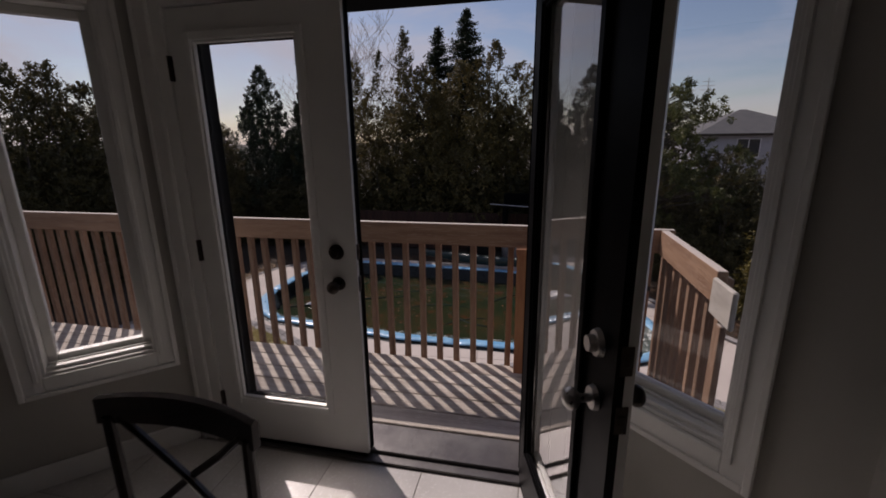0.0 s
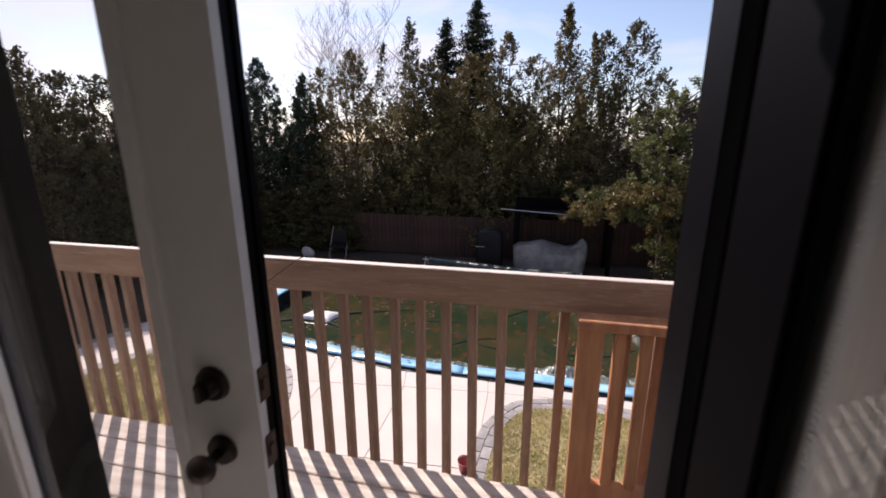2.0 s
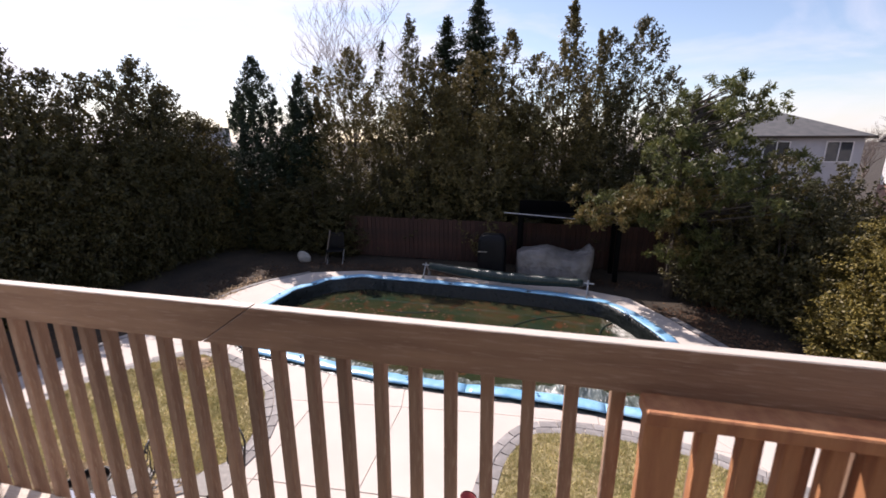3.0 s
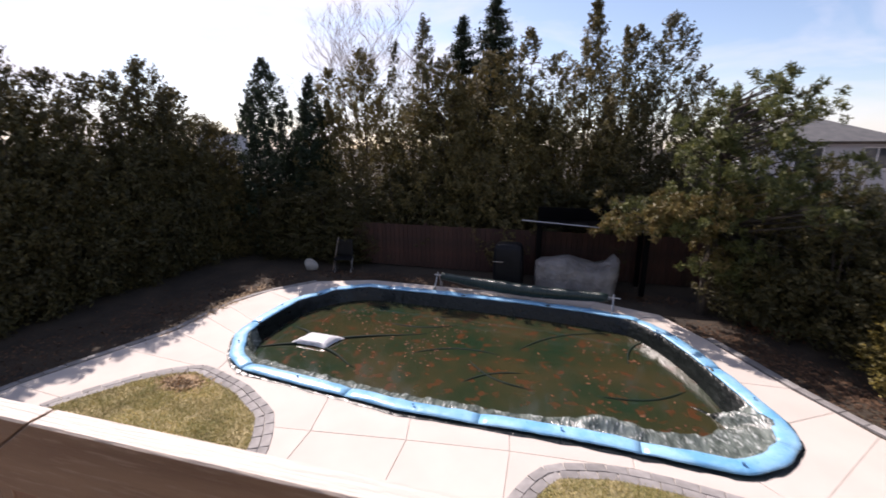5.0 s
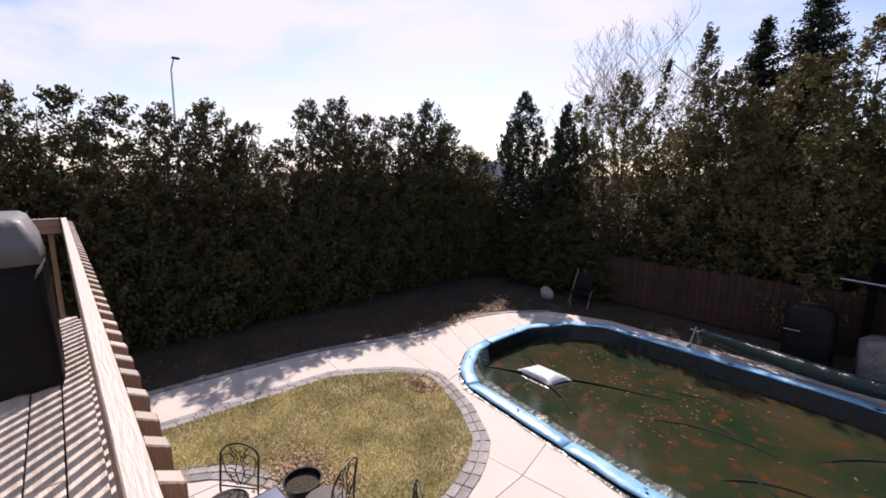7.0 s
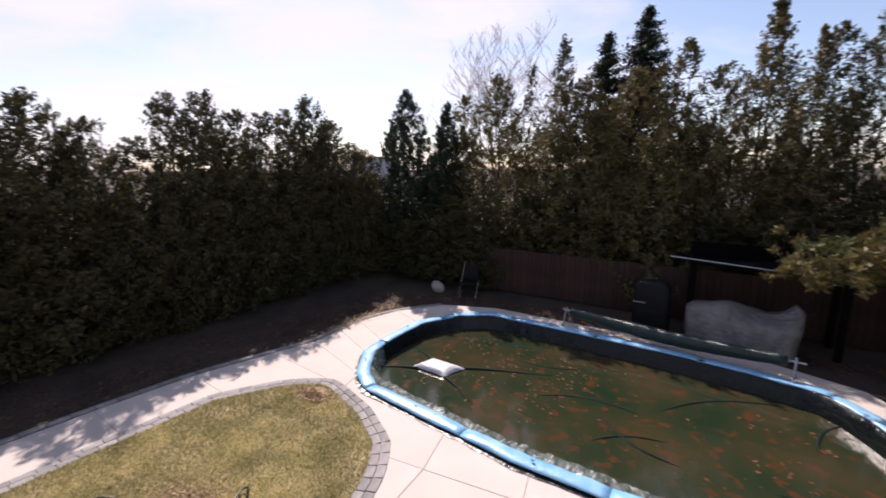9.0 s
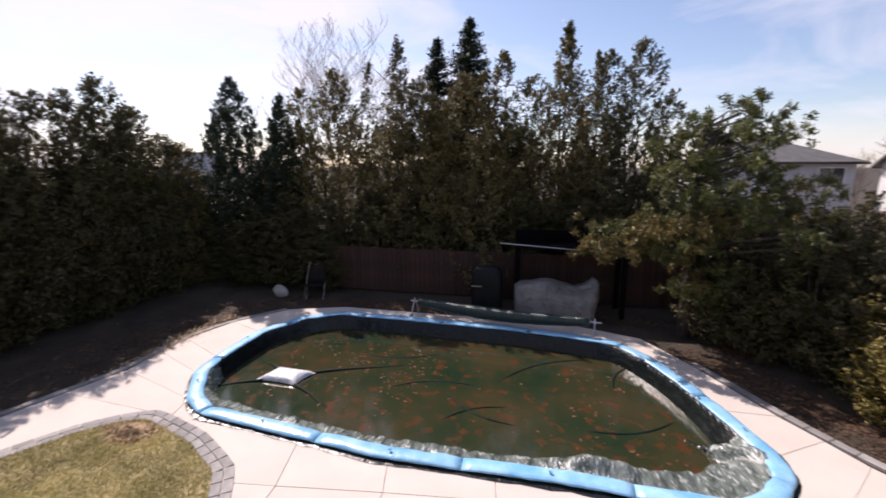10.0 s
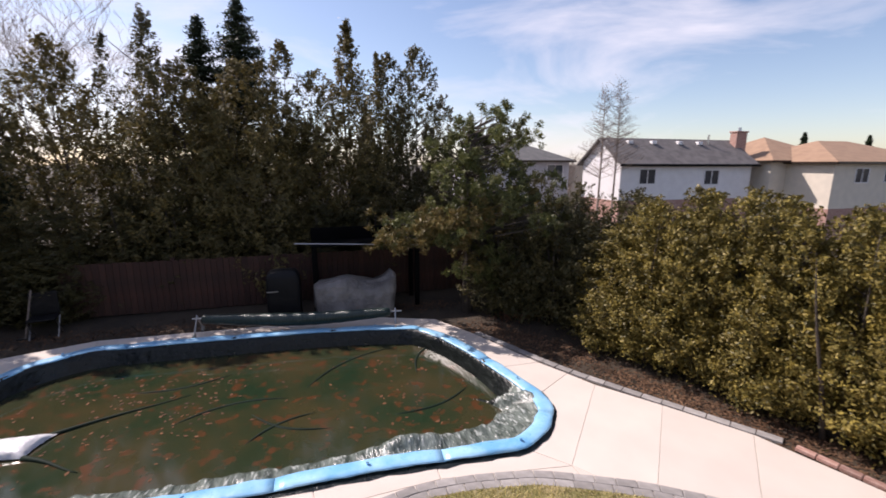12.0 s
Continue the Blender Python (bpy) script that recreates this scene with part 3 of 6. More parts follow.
        add_box(bm, (min(s * .001, s * .012), -0.004, z - 0.05), (max(s * .001, s * .012), 0.0, z + 0.05))
        part("hinge", bm, M["bronze"], d)
    bm = bmesh.new()
    x = xs(0.01, LEAF_W - 0.01)
    add_box(bm, (x[0], 0.0, 0.012), (x[1], LEAF_T, z0))
    part("door_sweep", bm, M["black"], d)
    if chain:
        bm = bmesh.new()
        for i in range(96):
            bmesh.ops.create_icosphere(bm, subdivisions=1, radius=0.0021, matrix=Matrix.Translation((s * (g0 + 0.06), 0.034, 0.82 + i * 0.0085)))
        part("beaded_chain", bm, M["white"], d, kind="stuff")
    else:
        bm = bmesh.new()
        add_box(bm, (LEAF_W - 0.012, LEAF_T, z0), (LEAF_W + 0.004, LEAF_T + 0.018, z1), 0.002)
        part("astragal", bm, M["black"], d)
    return d


door_leaf("door_1", (-0.605, FLOOR_Y, 0), 1, 0, "closed glazed white door with dark deadbolt and knob")
door_leaf("door_2", (0.942, FLOOR_Y, 0), -1, 105, "open glazed door swung into the room, glossy black outer face", True)


def door_frame():
    f = thing("door_frame", kind="structure", label="white door frame with black outer jambs and a dark metal threshold")
    y = FLOOR_Y
    boxes("jamb", M["white"], f, ((-0.67, y - 0.012, 0), (-0.609, y + 0.05, 2.11)), ((0.95, y - 0.012, 0), (1.03, y + 0.05, 2.11)),
          ((-0.609, y - 0.012, 2.055), (0.95, y + 0.05, 2.11)))
    boxes("outer_jamb", M["black"], f, ((-0.67, y + 0.05, 0.02), (-0.595, y + 0.24, 2.11)), ((0.918, y + 0.05, 0.02), (1.03, y + 0.24, 2.11)),
          ((-0.595, y + 0.05, 2.05), (0.918, y + 0.24, 2.11)), bevel=0.003)
    boxes("jamb_stop", M["black"], f, ((0.894, y + 0.05, 0.03), (0.918, y + 0.075, 2.05)), ((0.904, y + 0.1, 0.03), (0.918, y + 0.12, 2.05)), bevel=0.002)
    boxes("threshold", M["sill"], f, ((-0.595, y - 0.02, 0), (0.918, y + 0.035, 0.011)), ((-0.595, y + 0.035, 0), (0.918, y + 0.08, 0.028)),
          ((-0.595, y + 0.08, 0.0), (0.918, y + 0.2455, 0.02)), bevel=0.003)
    boxes("door_casing", M["white"], f, ((-0.75, y - 0.02, 0), (-0.665, y, 2.19)), ((1.025, y - 0.02, 0), (1.11, y, 2.19)), ((-0.665, y - 0.02, 2.105), (1.025, y, 2.19)),
          ((-0.75, y - 0.03, 0), (-0.73, y - 0.02, 2.19)), ((-0.685, y - 0.026, 0), (-0.667, y - 0.02, 2.1)), ((1.09, y - 0.03, 0), (1.11, y - 0.02, 2.19)), bevel=0.003)


door_frame()


# ---- furniture of the room ----
def cross_back_chair(at, turn):
    c = thing("dining_chair", at, "dark stained wooden dining chair with a crossed back", "chair", turn=turn)
    bm = bmesh.new()
    w = 0.215
    n = 14
    rings = []
    for i in range(n + 1):
        u = i / n * 2 - 1
        x, y = u * (w + 0.02), 0.035 * (1 - u * u)
        top = 0.885 + 0.012 * (1 - u * u)
        rings.append([bm.verts.new(v) for v in ((x, y - 0.012, 0.81), (x, y + 0.012, 0.81), (x, y + 0.016, top - 0.01), (x, y + 0.004, top), (x, y - 0.010, top - .006))])
    for a, b in zip(rings, rings[1:]):
        for k in range(5):
            bm.faces.new((a[k], a[(k + 1) % 5], b[(k + 1) % 5], b[k]))
    bm.faces.new(rings[0]), bm.faces.new(rings[-1][::-1])
    part("top_rail", bm, M["darkwood"], c)
    for sx in (-1, 1):
        bm = bmesh.new()
        add_tube(bm, [(sx * (w - 0.03), -0.05, 0), (sx * (w - 0.02), -0.02, 0.25), (sx * (w - 0.012), -0.005, 0.46), (sx * (w - 0.005), 0.0, 0.83)], [0.014, 0.017, 0.018, 0.014], 8)
        part("leg", bm, M["darkwood"], c)
        bm = bmesh.new()
        add_tube(bm, [(sx * 0.2, -0.42, 0), (sx * 0.195, -0.41, 0.25), (sx * 0.19, -0.40, 0.44)], [0.013, 0.017, 0.018], 8)
        part("leg", bm, M["darkwood"], c)
        bm = bmesh.new()
        add_tube(bm, [(-sx * (w - 0.015), 0.002, 0.5), (-sx * 0.1, 0.014 + sx * .004, 0.575), (0, 0.02 + sx * .006, 0.665), (sx * 0.1, 0.02 + sx * .004, 0.745), (sx * (w - 0.03), 0.008, 0.828)], 0.011, 6)
        part("cross_slat", bm, M["darkwood"], c)
    boxes("seat", M["darkwood"], c, ((-0.22, -0.43, 0.44), (0.22, 0.0, 0.47)), bevel=0.012)
    for y in (-0.41, -0.03):
        boxes("seat_rail", M["darkwood"], c, ((-0.19, y, 0.39), (0.19, y + 0.02, 0.44)), bevel=0.003)
    return c


cross_back_chair((0.062, 0.98, 0), -1.5)


def dining_table():
    t = thing("dining_table", (-0.75, 0.1, 0), "dark wooden dining table", "table")
    boxes("tabletop", M["darkwood"], t, ((-0.55, -0.75, 0.72), (0.55, 0.68, 0.755)), bevel=0.008)
    boxes("apron", M["darkwood"], t, ((-0.48, -0.68, 0.63), (0.48, -0.655, 0.72)), ((-0.48, 0.585, 0.63), (0.48, 0.61, 0.72)), ((-0.48, -0.655, 0.63), (-0.455, 0.585, 0.72)), ((0.455, -0.655, 0.63), (0.48, 0.585, 0.72)))
    for x in (-0.46, 0.46):
        for y in (-0.66, 0.59):
            boxes("leg", M["darkwood"], t, ((x - 0.035, y - 0.035, 0), (x + 0.035, y + 0.035, 0.63)), bevel=0.006)


dining_table()


# ---- deck ----
DECK_Z = 0.03
DECK_Y0, DECK_Y1 = 2.115, 2.875
DECK_X0, DECK_X1 = -5.15, 1.72
RAIL_TOP, RAIL_Y = 1.0, 2.87
PITCH = 0.118


def one_baluster(z0, z1):
    bm = bmesh.new()
    add_box(bm, (-0.019, -0.019, z0), (0.019, 0.019, z1), 0.003)
    for v in bm.verts:
        if v.co.z > z1 - 0.01:
            v.co.z -= 0.02 * (v.co.y + 0.019) / 0.038
        if v.co.z < z0 + 0.01:
            v.co.z += 0.02 * (v.co.y + 0.019) / 0.038
    me = mesh_of("baluster", bm)
    me.materials.append(M["baluster"])
    return me


def railing(name, a, b, label, pitch=PITCH, beam=M["rail"], cut=None):
    """A rail from a to b in plan: an upright two-by-six on the inner side, balusters outside it down past the deck's edge."""
    a, b = Vector((*a, 0)), Vector((*b, 0))
    d = (b - a).normalized()
    turn = math.degrees(math.atan2(d.y, d.x))
    r = thing(name, (a.x, a.y, DECK_Z), label, "railing", turn=turn)
    n = (b - a).length
    top = RAIL_TOP - DECK_Z
    bm = bmesh.new()
    pieces = [(0, n)] if cut is None else [(0, cut - 0.002), (cut + 0.002, n)]
    for k, (p, q) in enumerate(pieces):
        add_box(bm, (p, -0.04, top - 0.14), (q, 0, top), 0.003)
    if cut is not None:
        for v in bm.verts:
            if abs(v.co.x - cut) < 0.02:
                v.co.x += 0.1 * (v.co.z - top + 0.07) / 0.07
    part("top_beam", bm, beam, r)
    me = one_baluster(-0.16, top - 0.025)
    k = int(n / pitch)
    for i in range(k + 1):
        o = part("baluster", me, None, r)
        o.location = (min(i * pitch + 0.03, n - 0.02), 0.0215, 0)
        o.rotation_euler = (0, radians(random.uniform(-0.5, 0.5)), 0)
    bm = bmesh.new()
    add_box(bm, (0, -0.038, -0.16), (n, -0.001, -0.006 - 0.03))
    part("rim_board", bm, M["rail"], r)
    return r


def deck():
    d = thing("deck", (0, 0, 0), "sunlit weathered wooden deck striped by railing shadows", "deck", kind="structure")
    y, k = DECK_Y0, 0
    w = (DECK_Y1 - DECK_Y0 - 0.026) / 5
    for i in range(5):
        cut = random.uniform(-2.6, -1.2) if i % 2 else random.uniform(-3.4, -2.8)
        for x0, x1 in ((DECK_X0 + .002, cut - 0.003), (cut + 0.003, DECK_X1 - .045)):
            bm = bmesh.new()
            add_box(bm, (x0, y + (0.004 if i else 0.001), DECK_Z - 0.03), (x1, y + w - 0.004, DECK_Z), 0.004)
            part("deck_board", bm, M["deck"], d)
        y += w
    bm = bmesh.new()
    for x in np.arange(DECK_X0 + 0.1, DECK_X1 - .1, 0.4):
        add_box(bm, (x, DECK_Y0 + .01, DECK_Z - 0.22), (x + 0.04, DECK_Y1 - 0.06, DECK_Z - 0.032))
    part("joists", bm, M["rail"], d, kind="stuff")
    # added black sheet under the boards: closes the gaps and keeps them dark
    boxes("lining", M["black"], d, ((DECK_X0 + 0.05, DECK_Y0 - 0.001, DECK_Z - 0.0318), (DECK_X1 - 0.05, DECK_Y1 - 0.028, DECK_Z - 0.0302)))
    bm = bmesh.new()
    for x in (DECK_X0 + 0.15, -3.2, -0.85, 1.5):
        add_box(bm, (x, 2.66, GROUND - 0.02), (x + 0.14, 2.8, DECK_Z - 0.22), 0.005)
    part("support_post", bm, M["rail"], d)


deck()
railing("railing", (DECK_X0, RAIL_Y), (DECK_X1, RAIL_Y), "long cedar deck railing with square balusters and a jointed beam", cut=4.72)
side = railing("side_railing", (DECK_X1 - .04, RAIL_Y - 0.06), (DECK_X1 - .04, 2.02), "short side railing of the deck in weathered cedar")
# sunlit end of the beam: its brightness is put into a paler wood tone
boxes("beam_end", M["pale"], side, ((0.80, -0.06, 0.80), (0.99, -0.0405, 0.95)), bevel=0.006, label="beam end block with sunlit paleness in its colour")
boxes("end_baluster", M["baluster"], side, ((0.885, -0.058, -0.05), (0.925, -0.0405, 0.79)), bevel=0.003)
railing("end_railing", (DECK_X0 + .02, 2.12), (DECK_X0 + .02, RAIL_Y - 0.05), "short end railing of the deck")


def deck_gate():
    g = thing("deck_gate", (0.828, 2.775, DECK_Z), "open orange cedar gate folded against the railing", "gate")
    t = 0.876 - DECK_Z
    w = 0.74
    boxes("stile", M["gate"], g, ((0, -0.02, -0.02), (0.09, 0.02, t - .038)), bevel=0.003)
    boxes("stile", M["gate"], g, ((w - 0.09, -0.02, 0.0), (w, 0.02, t - .038)), bevel=0.003)
    boxes("top_rail", M["gate"], g, ((-0.004, -0.045, t - 0.038), (w, 0.045, t)), bevel=0.004)
    boxes("lower_rail", M["gate"], g, ((0.09, -0.02, 0.06), (w - 0.09, 0.018, 0.148)), bevel=0.003)
    me = None
    for i in range(6):
        bm = bmesh.new()
        add_box(bm, (-0.019, -0.02, 0.15), (0.019, 0.018, t - 0.04), 0.003)
        if me is None:
            me = mesh_of("slat", bm)
            me.materials.append(M["gate"])
        else:
            bm.free()
        o = part("slat", me, None, g)
        o.location = (0.145 + i * 0.09, 0, 0)
    for z in (0.2, 0.62):
        boxes("hinge", M["iron"], g, ((w - 0.06, -0.025, z), (w + 0.03, -0.021, z + 0.03)))


deck_gate()


def covered_grill():
    g = thing("covered_grill", (-3.9, 2.46, DECK_Z), "barbecue grill under a black vinyl cover with a grey lid panel", "grill")
    bm = bmesh.new()
    prof = [(0.0, 0.50, 0.27), (0.25, 0.49, 0.265), (0.55, 0.485, 0.26), (0.82, 0.48, 0.255)]
    bm2 = bmesh.new()

    def ring(b, z, hx, hy, amp):
        out = []
        for i in range(48):
            a = i / 48 * math.tau
            cx, cy = math.cos(a), math.sin(a)
            q = max(abs(cx), abs(cy)) ** 0.85
            nz = noise.noise(Vector((cx * 3, cy * 3, z * 2))) * amp
            out.append(b.verts.new((cx / q * hx * (1 + nz), cy / q * hy * (1 + nz), z + 0.012 * math.sin(a * 9) * (z < 0.05))))
        return out
    rs = [ring(bm, z, hx, hy, 0.06) for z, hx, hy in prof]
    for a, b in zip(rs, rs[1:]):
        for k in range(48):
            bm.faces.new((a[k], a[(k + 1) % 48], b[(k + 1) % 48], b[k]))
    bm.faces.new(rs[-1])
    part("lower_cover", bm, M["blackfab"], g, smooth=True)
    rs = [ring(bm2, z, hx, hy, 0.03) for z, hx, hy in ((0.822, 0.48, 0.255), (0.95, 0.46, 0.24), (1.08, 0.42, 0.19), (1.11, 0.38, 0.15))]
    for a, b in zip(rs, rs[1:]):
        for k in range(48):
            bm2.faces.new((a[k], a[(k + 1) % 48], b[(k + 1) % 48], b[k]))
    bm2.faces.new(rs[-1]), bm2.faces.new(rs[0][::-1])
    part("lid_cover", bm2, M["greyfab"], g, "grey vinyl lid panel", smooth=True)


covered_grill()

# ---- yard: ground, pool, paving ----
POOL = [(-4.5, 7.88), (-1.5, 7.5), (0.9, 7.5), (2.7, 7.38), (3.12, 7.62), (3.46, 8.05), (3.5, 8.5), (3.25, 9.5), (3.02, 10.3), (2.7, 11.1), (2.2, 11.8), (1.2, 12.05),
        (-0.1, 12.22), (-2.3, 12.35), (-4.3, 12.42), (-5.1, 11.9), (-5.6, 10.9), (-5.62, 9.6), (-5.5, 8.95), (-4.98, 8.2)]


def resample(poly, step, closed=True):
    pts = [Vector(p) for p in poly]
    out = []
    for a, b in zip(pts, pts[1:] + (pts[:1] if closed else [])):
        n = max(1, round((b - a).length / step))
        out += [a.lerp(b, i / n) for i in range(n)]
    if not closed:
        out.append(pts[-1])
    return out


def smooth_loop(pts, times=2, closed=True):
    for _ in range(times):
        n = len(pts)
        pts = [(pts[i - 1] + pts[i] * 2 + pts[(i + 1) % n]) / 4 if closed or 0 < i < n - 1 else pts[i] for i in range(n)]
    return pts


def inset(poly, d):
    """Moves a counter-clockwise loop inwards by d."""
    n = len(poly)
    out = []
    for i in range(n):
        t = (poly[(i + 1) % n] - poly[i - 1]).normalized()
        out.append(poly[i] + Vector((-t.y, t.x)) * d)
    return out


def ground():
    c = Vector((-1.0, 9.6))
    hole = inset(smooth_loop(resample(POOL, 0.5), 1), 0.0)
    bm = bmesh.new()
    rings = []
    for f in (0, 1.2, 4, 10, 30, 120, 2500):
        ring = []
        for p in hole:
            d = (p - c)
            q = p + d.normalized() * f
            h = 0.0 if f < 25 else (-1.6 if f > 25 else 0)
            ring.append(bm.verts.new((q.x, q.y, GROUND - 0.03 + h)))
        rings.append(ring)
    for a, b in zip(rings, rings[1:]):
        n = len(a)
        for k in range(n):
            bm.faces.new((a[k], a[(k + 1) % n], b[(k + 1) % n], b[k]))
    structure("ground", bm, M["soil"], "bare dark soil with scattered dead leaves under the trees")


ground()


def point_in(poly, x, y):
    c = False
    n = len(poly)
    for i in range(n):
        a, b = poly[i], poly[(i + 1) % n]
        if (a[1] > y) != (b[1] > y) and x < (b[0] - a[0]) * (y - a[1]) / (b[1] - a[1]) + a[0]:
            c = not c
    return c


def edge_distance(poly, X, Y):
    """Distance of grid points to a closed line of points, and the nearest point's place along it."""
    best = np.full(X.shape, 1e9)
    where = np.zeros(X.shape)
    n = len(poly)
    for i in range(n):
        ax, ay = poly[i]
        bx, by = poly[(i + 1) % n]
        dx, dy = bx - ax, by - ay
        t = np.clip(((X - ax) * dx + (Y - ay) * dy) / (dx * dx + dy * dy), 0, 1)
        d = np.hypot(X - ax - t * dx, Y - ay - t * dy)
        where = np.where(d < best, ay + t * dy, where)
        best = np.minimum(best, d)
    return best, where


WATER_Z = GROUND - 0.27


def pool():
    p = thing("swimming_pool", (0, 0, 0), "closed pool under a dark cover with murky water lying on it", "pool", kind="structure")
    line = smooth_loop(resample(POOL, 0.4), 1)
    # cover sheet as a height field that sags from the coping
    xs, ys = np.arange(-6.0, 3.9, 0.04), np.arange(7.2, 12.7, 0.04)
    X, Y = np.meshgrid(xs, ys)
    D, WY = edge_distance([(v.x, v.y) for v in line], X, Y)
    inside = np.vectorize(lambda a, b: point_in(line, a, b))(X, Y)
    front = np.clip((9.0 - WY) / 1.5, 0, 1)
    reach = 0.2 + 0.16 * front
    right = np.exp(-(((X - 2.6) / 0.9) ** 2 + ((Y - 8.1) / 0.9) ** 2))
    reach = reach + 0.62 * right
    h = np.clip((D - 0.1) / reach, 0, 1)
    deep = 0.60 - 0.20 * front
    Z = GROUND + 0.05 - deep * h ** (1.0 + 0.15 * front)
    # along the house side the sheet lies as a low shelf before it dips under the water
    shelf = GROUND + 0.03 - 0.08 * np.clip((D - 0.08) / 0.10, 0, 1) - 0.35 * np.clip((D - 0.43 - 0.25 * right) / 0.15, 0, 1) - 0.04 * np.clip((D - 0.18) / 0.25, 0, 1)
    near = np.clip((8.6 - WY) / 0.6, 0, 1)
    Z = Z * (1 - near) + shelf * near
    wr = np.zeros(X.shape)
    for i in range(X.shape[0]):
        for j in range(X.shape[1]):
            if inside[i, j] and D[i, j] < 1.6:
                x, y = X[i, j], Y[i, j]
                wr[i, j] = (abs(noise.noise(Vector((x * 4.0, y * 1.6, 0)))) * 0.05 + noise.noise(Vector((x * 8 + y * 4, y * 3, 5))) * 0.035
                            + abs(noise.noise(Vector((x * 1.3, y * 1.3, 9)))) * 0.04)
    Z = Z + wr * np.clip(D / 0.2, 0, 1) * np.clip((0.75 + 0.5 * right - D) / 0.3, 0, 1) * (0.55 + 0.45 * near)
    Z = Z + 0.22 * np.exp(-(((X - 1.25) / 0.45) ** 2 + ((Y - 7.86) / 0.17) ** 2)) + 0.30 * np.exp(-(((X - 2.75) / 0.5) ** 2 + ((Y - 9.0 + (X - 2.75) * 0.9) / 0.10) ** 2))
    keep = inside & (D > 0.02)
    idx = -np.ones(X.shape, int)
    idx[keep] = np.arange(keep.sum())
    verts = np.stack([X[keep], Y[keep], Z[keep]], 1)
    q = np.stack([idx[:-1, :-1], idx[:-1, 1:], idx[1:, 1:], idx[1:, :-1]], -1).reshape(-1, 4)
    q = q[(q >= 0).all(1)]
    me = bpy.data.meshes.new("cover_sheet")
    me.from_pydata(verts.tolist(), [], q.tolist())
    me.shade_smooth()
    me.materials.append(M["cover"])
    me.materials.append(M["cover_glare"])
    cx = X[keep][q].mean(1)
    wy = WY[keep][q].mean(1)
    # faces near the house take the painted glare, the rest stay dark plastic
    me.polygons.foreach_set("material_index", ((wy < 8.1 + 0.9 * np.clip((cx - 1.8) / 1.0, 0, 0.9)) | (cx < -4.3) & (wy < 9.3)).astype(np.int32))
    part("cover_sheet", me, None, p, "wrinkled black-green plastic sheet with silvery sun glare painted near the house")
    # water lying on the sheet
    bm = bmesh.new()
    loop = inset(line, 0.16)
    f = bm.faces.new([bm.verts.new((v.x, v.y, WATER_Z)) for v in loop])
    bmesh.ops.triangulate(bm, faces=[f])
    part("standing_water", bm, M["water"], p, "murky green-brown water with sunken leaves")
    # water bags round the edge
    seg = smooth_loop(resample(POOL, 0.12), 1)
    n = len(seg)
    per = [0.0]
    for i in range(n):
        per.append(per[-1] + (seg[(i + 1) % n] - seg[i]).length)
    bags = 12
    for b in range(bags):
        i0, i1 = int(b * n / bags), int((b + 1) * n / bags)
        ids = list(range(i0, i1 + 1))
        pts = [seg[i % n] for i in ids]
        m = len(pts)
        bm = bmesh.new()
        rings = []
        for k, c in enumerate(pts):
            t = (seg[(ids[k] + 1) % n] - seg[(ids[k] - 1) % n]).normalized()
            nn = Vector((-t.y, t.x))
            e = min(k, m - 1 - k) / 1.6
            s = min(1.0, 0.6 + 0.4 * e)
            wob = 1 + 0.10 * noise.noise(Vector((c.x * 2.5, c.y * 2.5, b)))
            ring = []
            for j in range(12):
                a = j / 12 * math.tau
                r = 0.125 * s ** 0.2 * wob * (1 + 0.16 * noise.noise(Vector((c.x * 6, c.y * 6, j * 1.3))))
                q = c + nn * math.cos(a) * r + nn * 0.012 * noise.noise(Vector((c.x * 3, c.y * 3, 2)))
                ring.append(bm.verts.new((q.x, q.y, GROUND + 0.034 * s + 0.012 + math.sin(a) * 0.033 * s * wob * (1 + 0.35 * noise.noise(Vector((c.x * 9, c.y * 9, j * .7)))))))
            rings.append(ring)
        for r0, r1 in zip(rings, rings[1:]):
            for j in range(12):
                bm.faces.new((r0[j], r0[(j + 1) % 12], r1[(j + 1) % 12], r1[j]))
        bm.faces.new(rings[0]), bm.faces.new(rings[-1][::-1])
        w = thing("water_bag", (0, 0, 0), "light blue vinyl water bag lying on the pool's edge", "water bag", "water bags round the pool")
        part("bag", bm, M["tube"], w, smooth=True)
        mid = pts[m // 2]
        bm = bmesh.new()
        add_rod(bm, (mid.x, mid.y, GROUND + 0.1), (mid.x, mid.y, GROUND + 0.122), 0.022, 0.018, 12)
        part("filler_cap", bm, M["tube"], w)
    # edge of the sheet outside the bags
    outer = inset(seg, -0.16)
    inner = inset(seg, -0.05)
    bm = bmesh.new()
    a = [bm.verts.new((v.x, v.y, GROUND + 0.014 + 0.02 * abs(noise.noise(Vector((v.x * 5, v.y * 5, 1)))))) for v in inner]
    c = [bm.verts.new((v.x + .03 * noise.noise(Vector((v.x * 4, v.y * 4, 3))), v.y - 0.02 + .05 * noise.noise(Vector((v.x * 4, v.y * 4, 7))), GROUND + 0.006)) for v in outer]
    for k in range(n):
        bm.faces.new((a[k], c[k], c[(k + 1) % n], a[(k + 1) % n]))
    part("cover_hem", bm, M["cover"], p)
    # coping under the bags
    i0 = inset(seg, -0.17)
    i1 = inset(seg, 0.05)
    bm = bmesh.new()
    lo = [bm.verts.new((v.x, v.y, GROUND + 0.002)) for v in i0]
    hi = [bm.verts.new((v.x, v.y, GROUND + 0.002)) for v in i1]
    for k in range(n):
        j = (k + 1) % n
        bm.faces.new((lo[k], lo[j], hi[j], hi[k]))
    part("coping", bm, M["cover"], p)
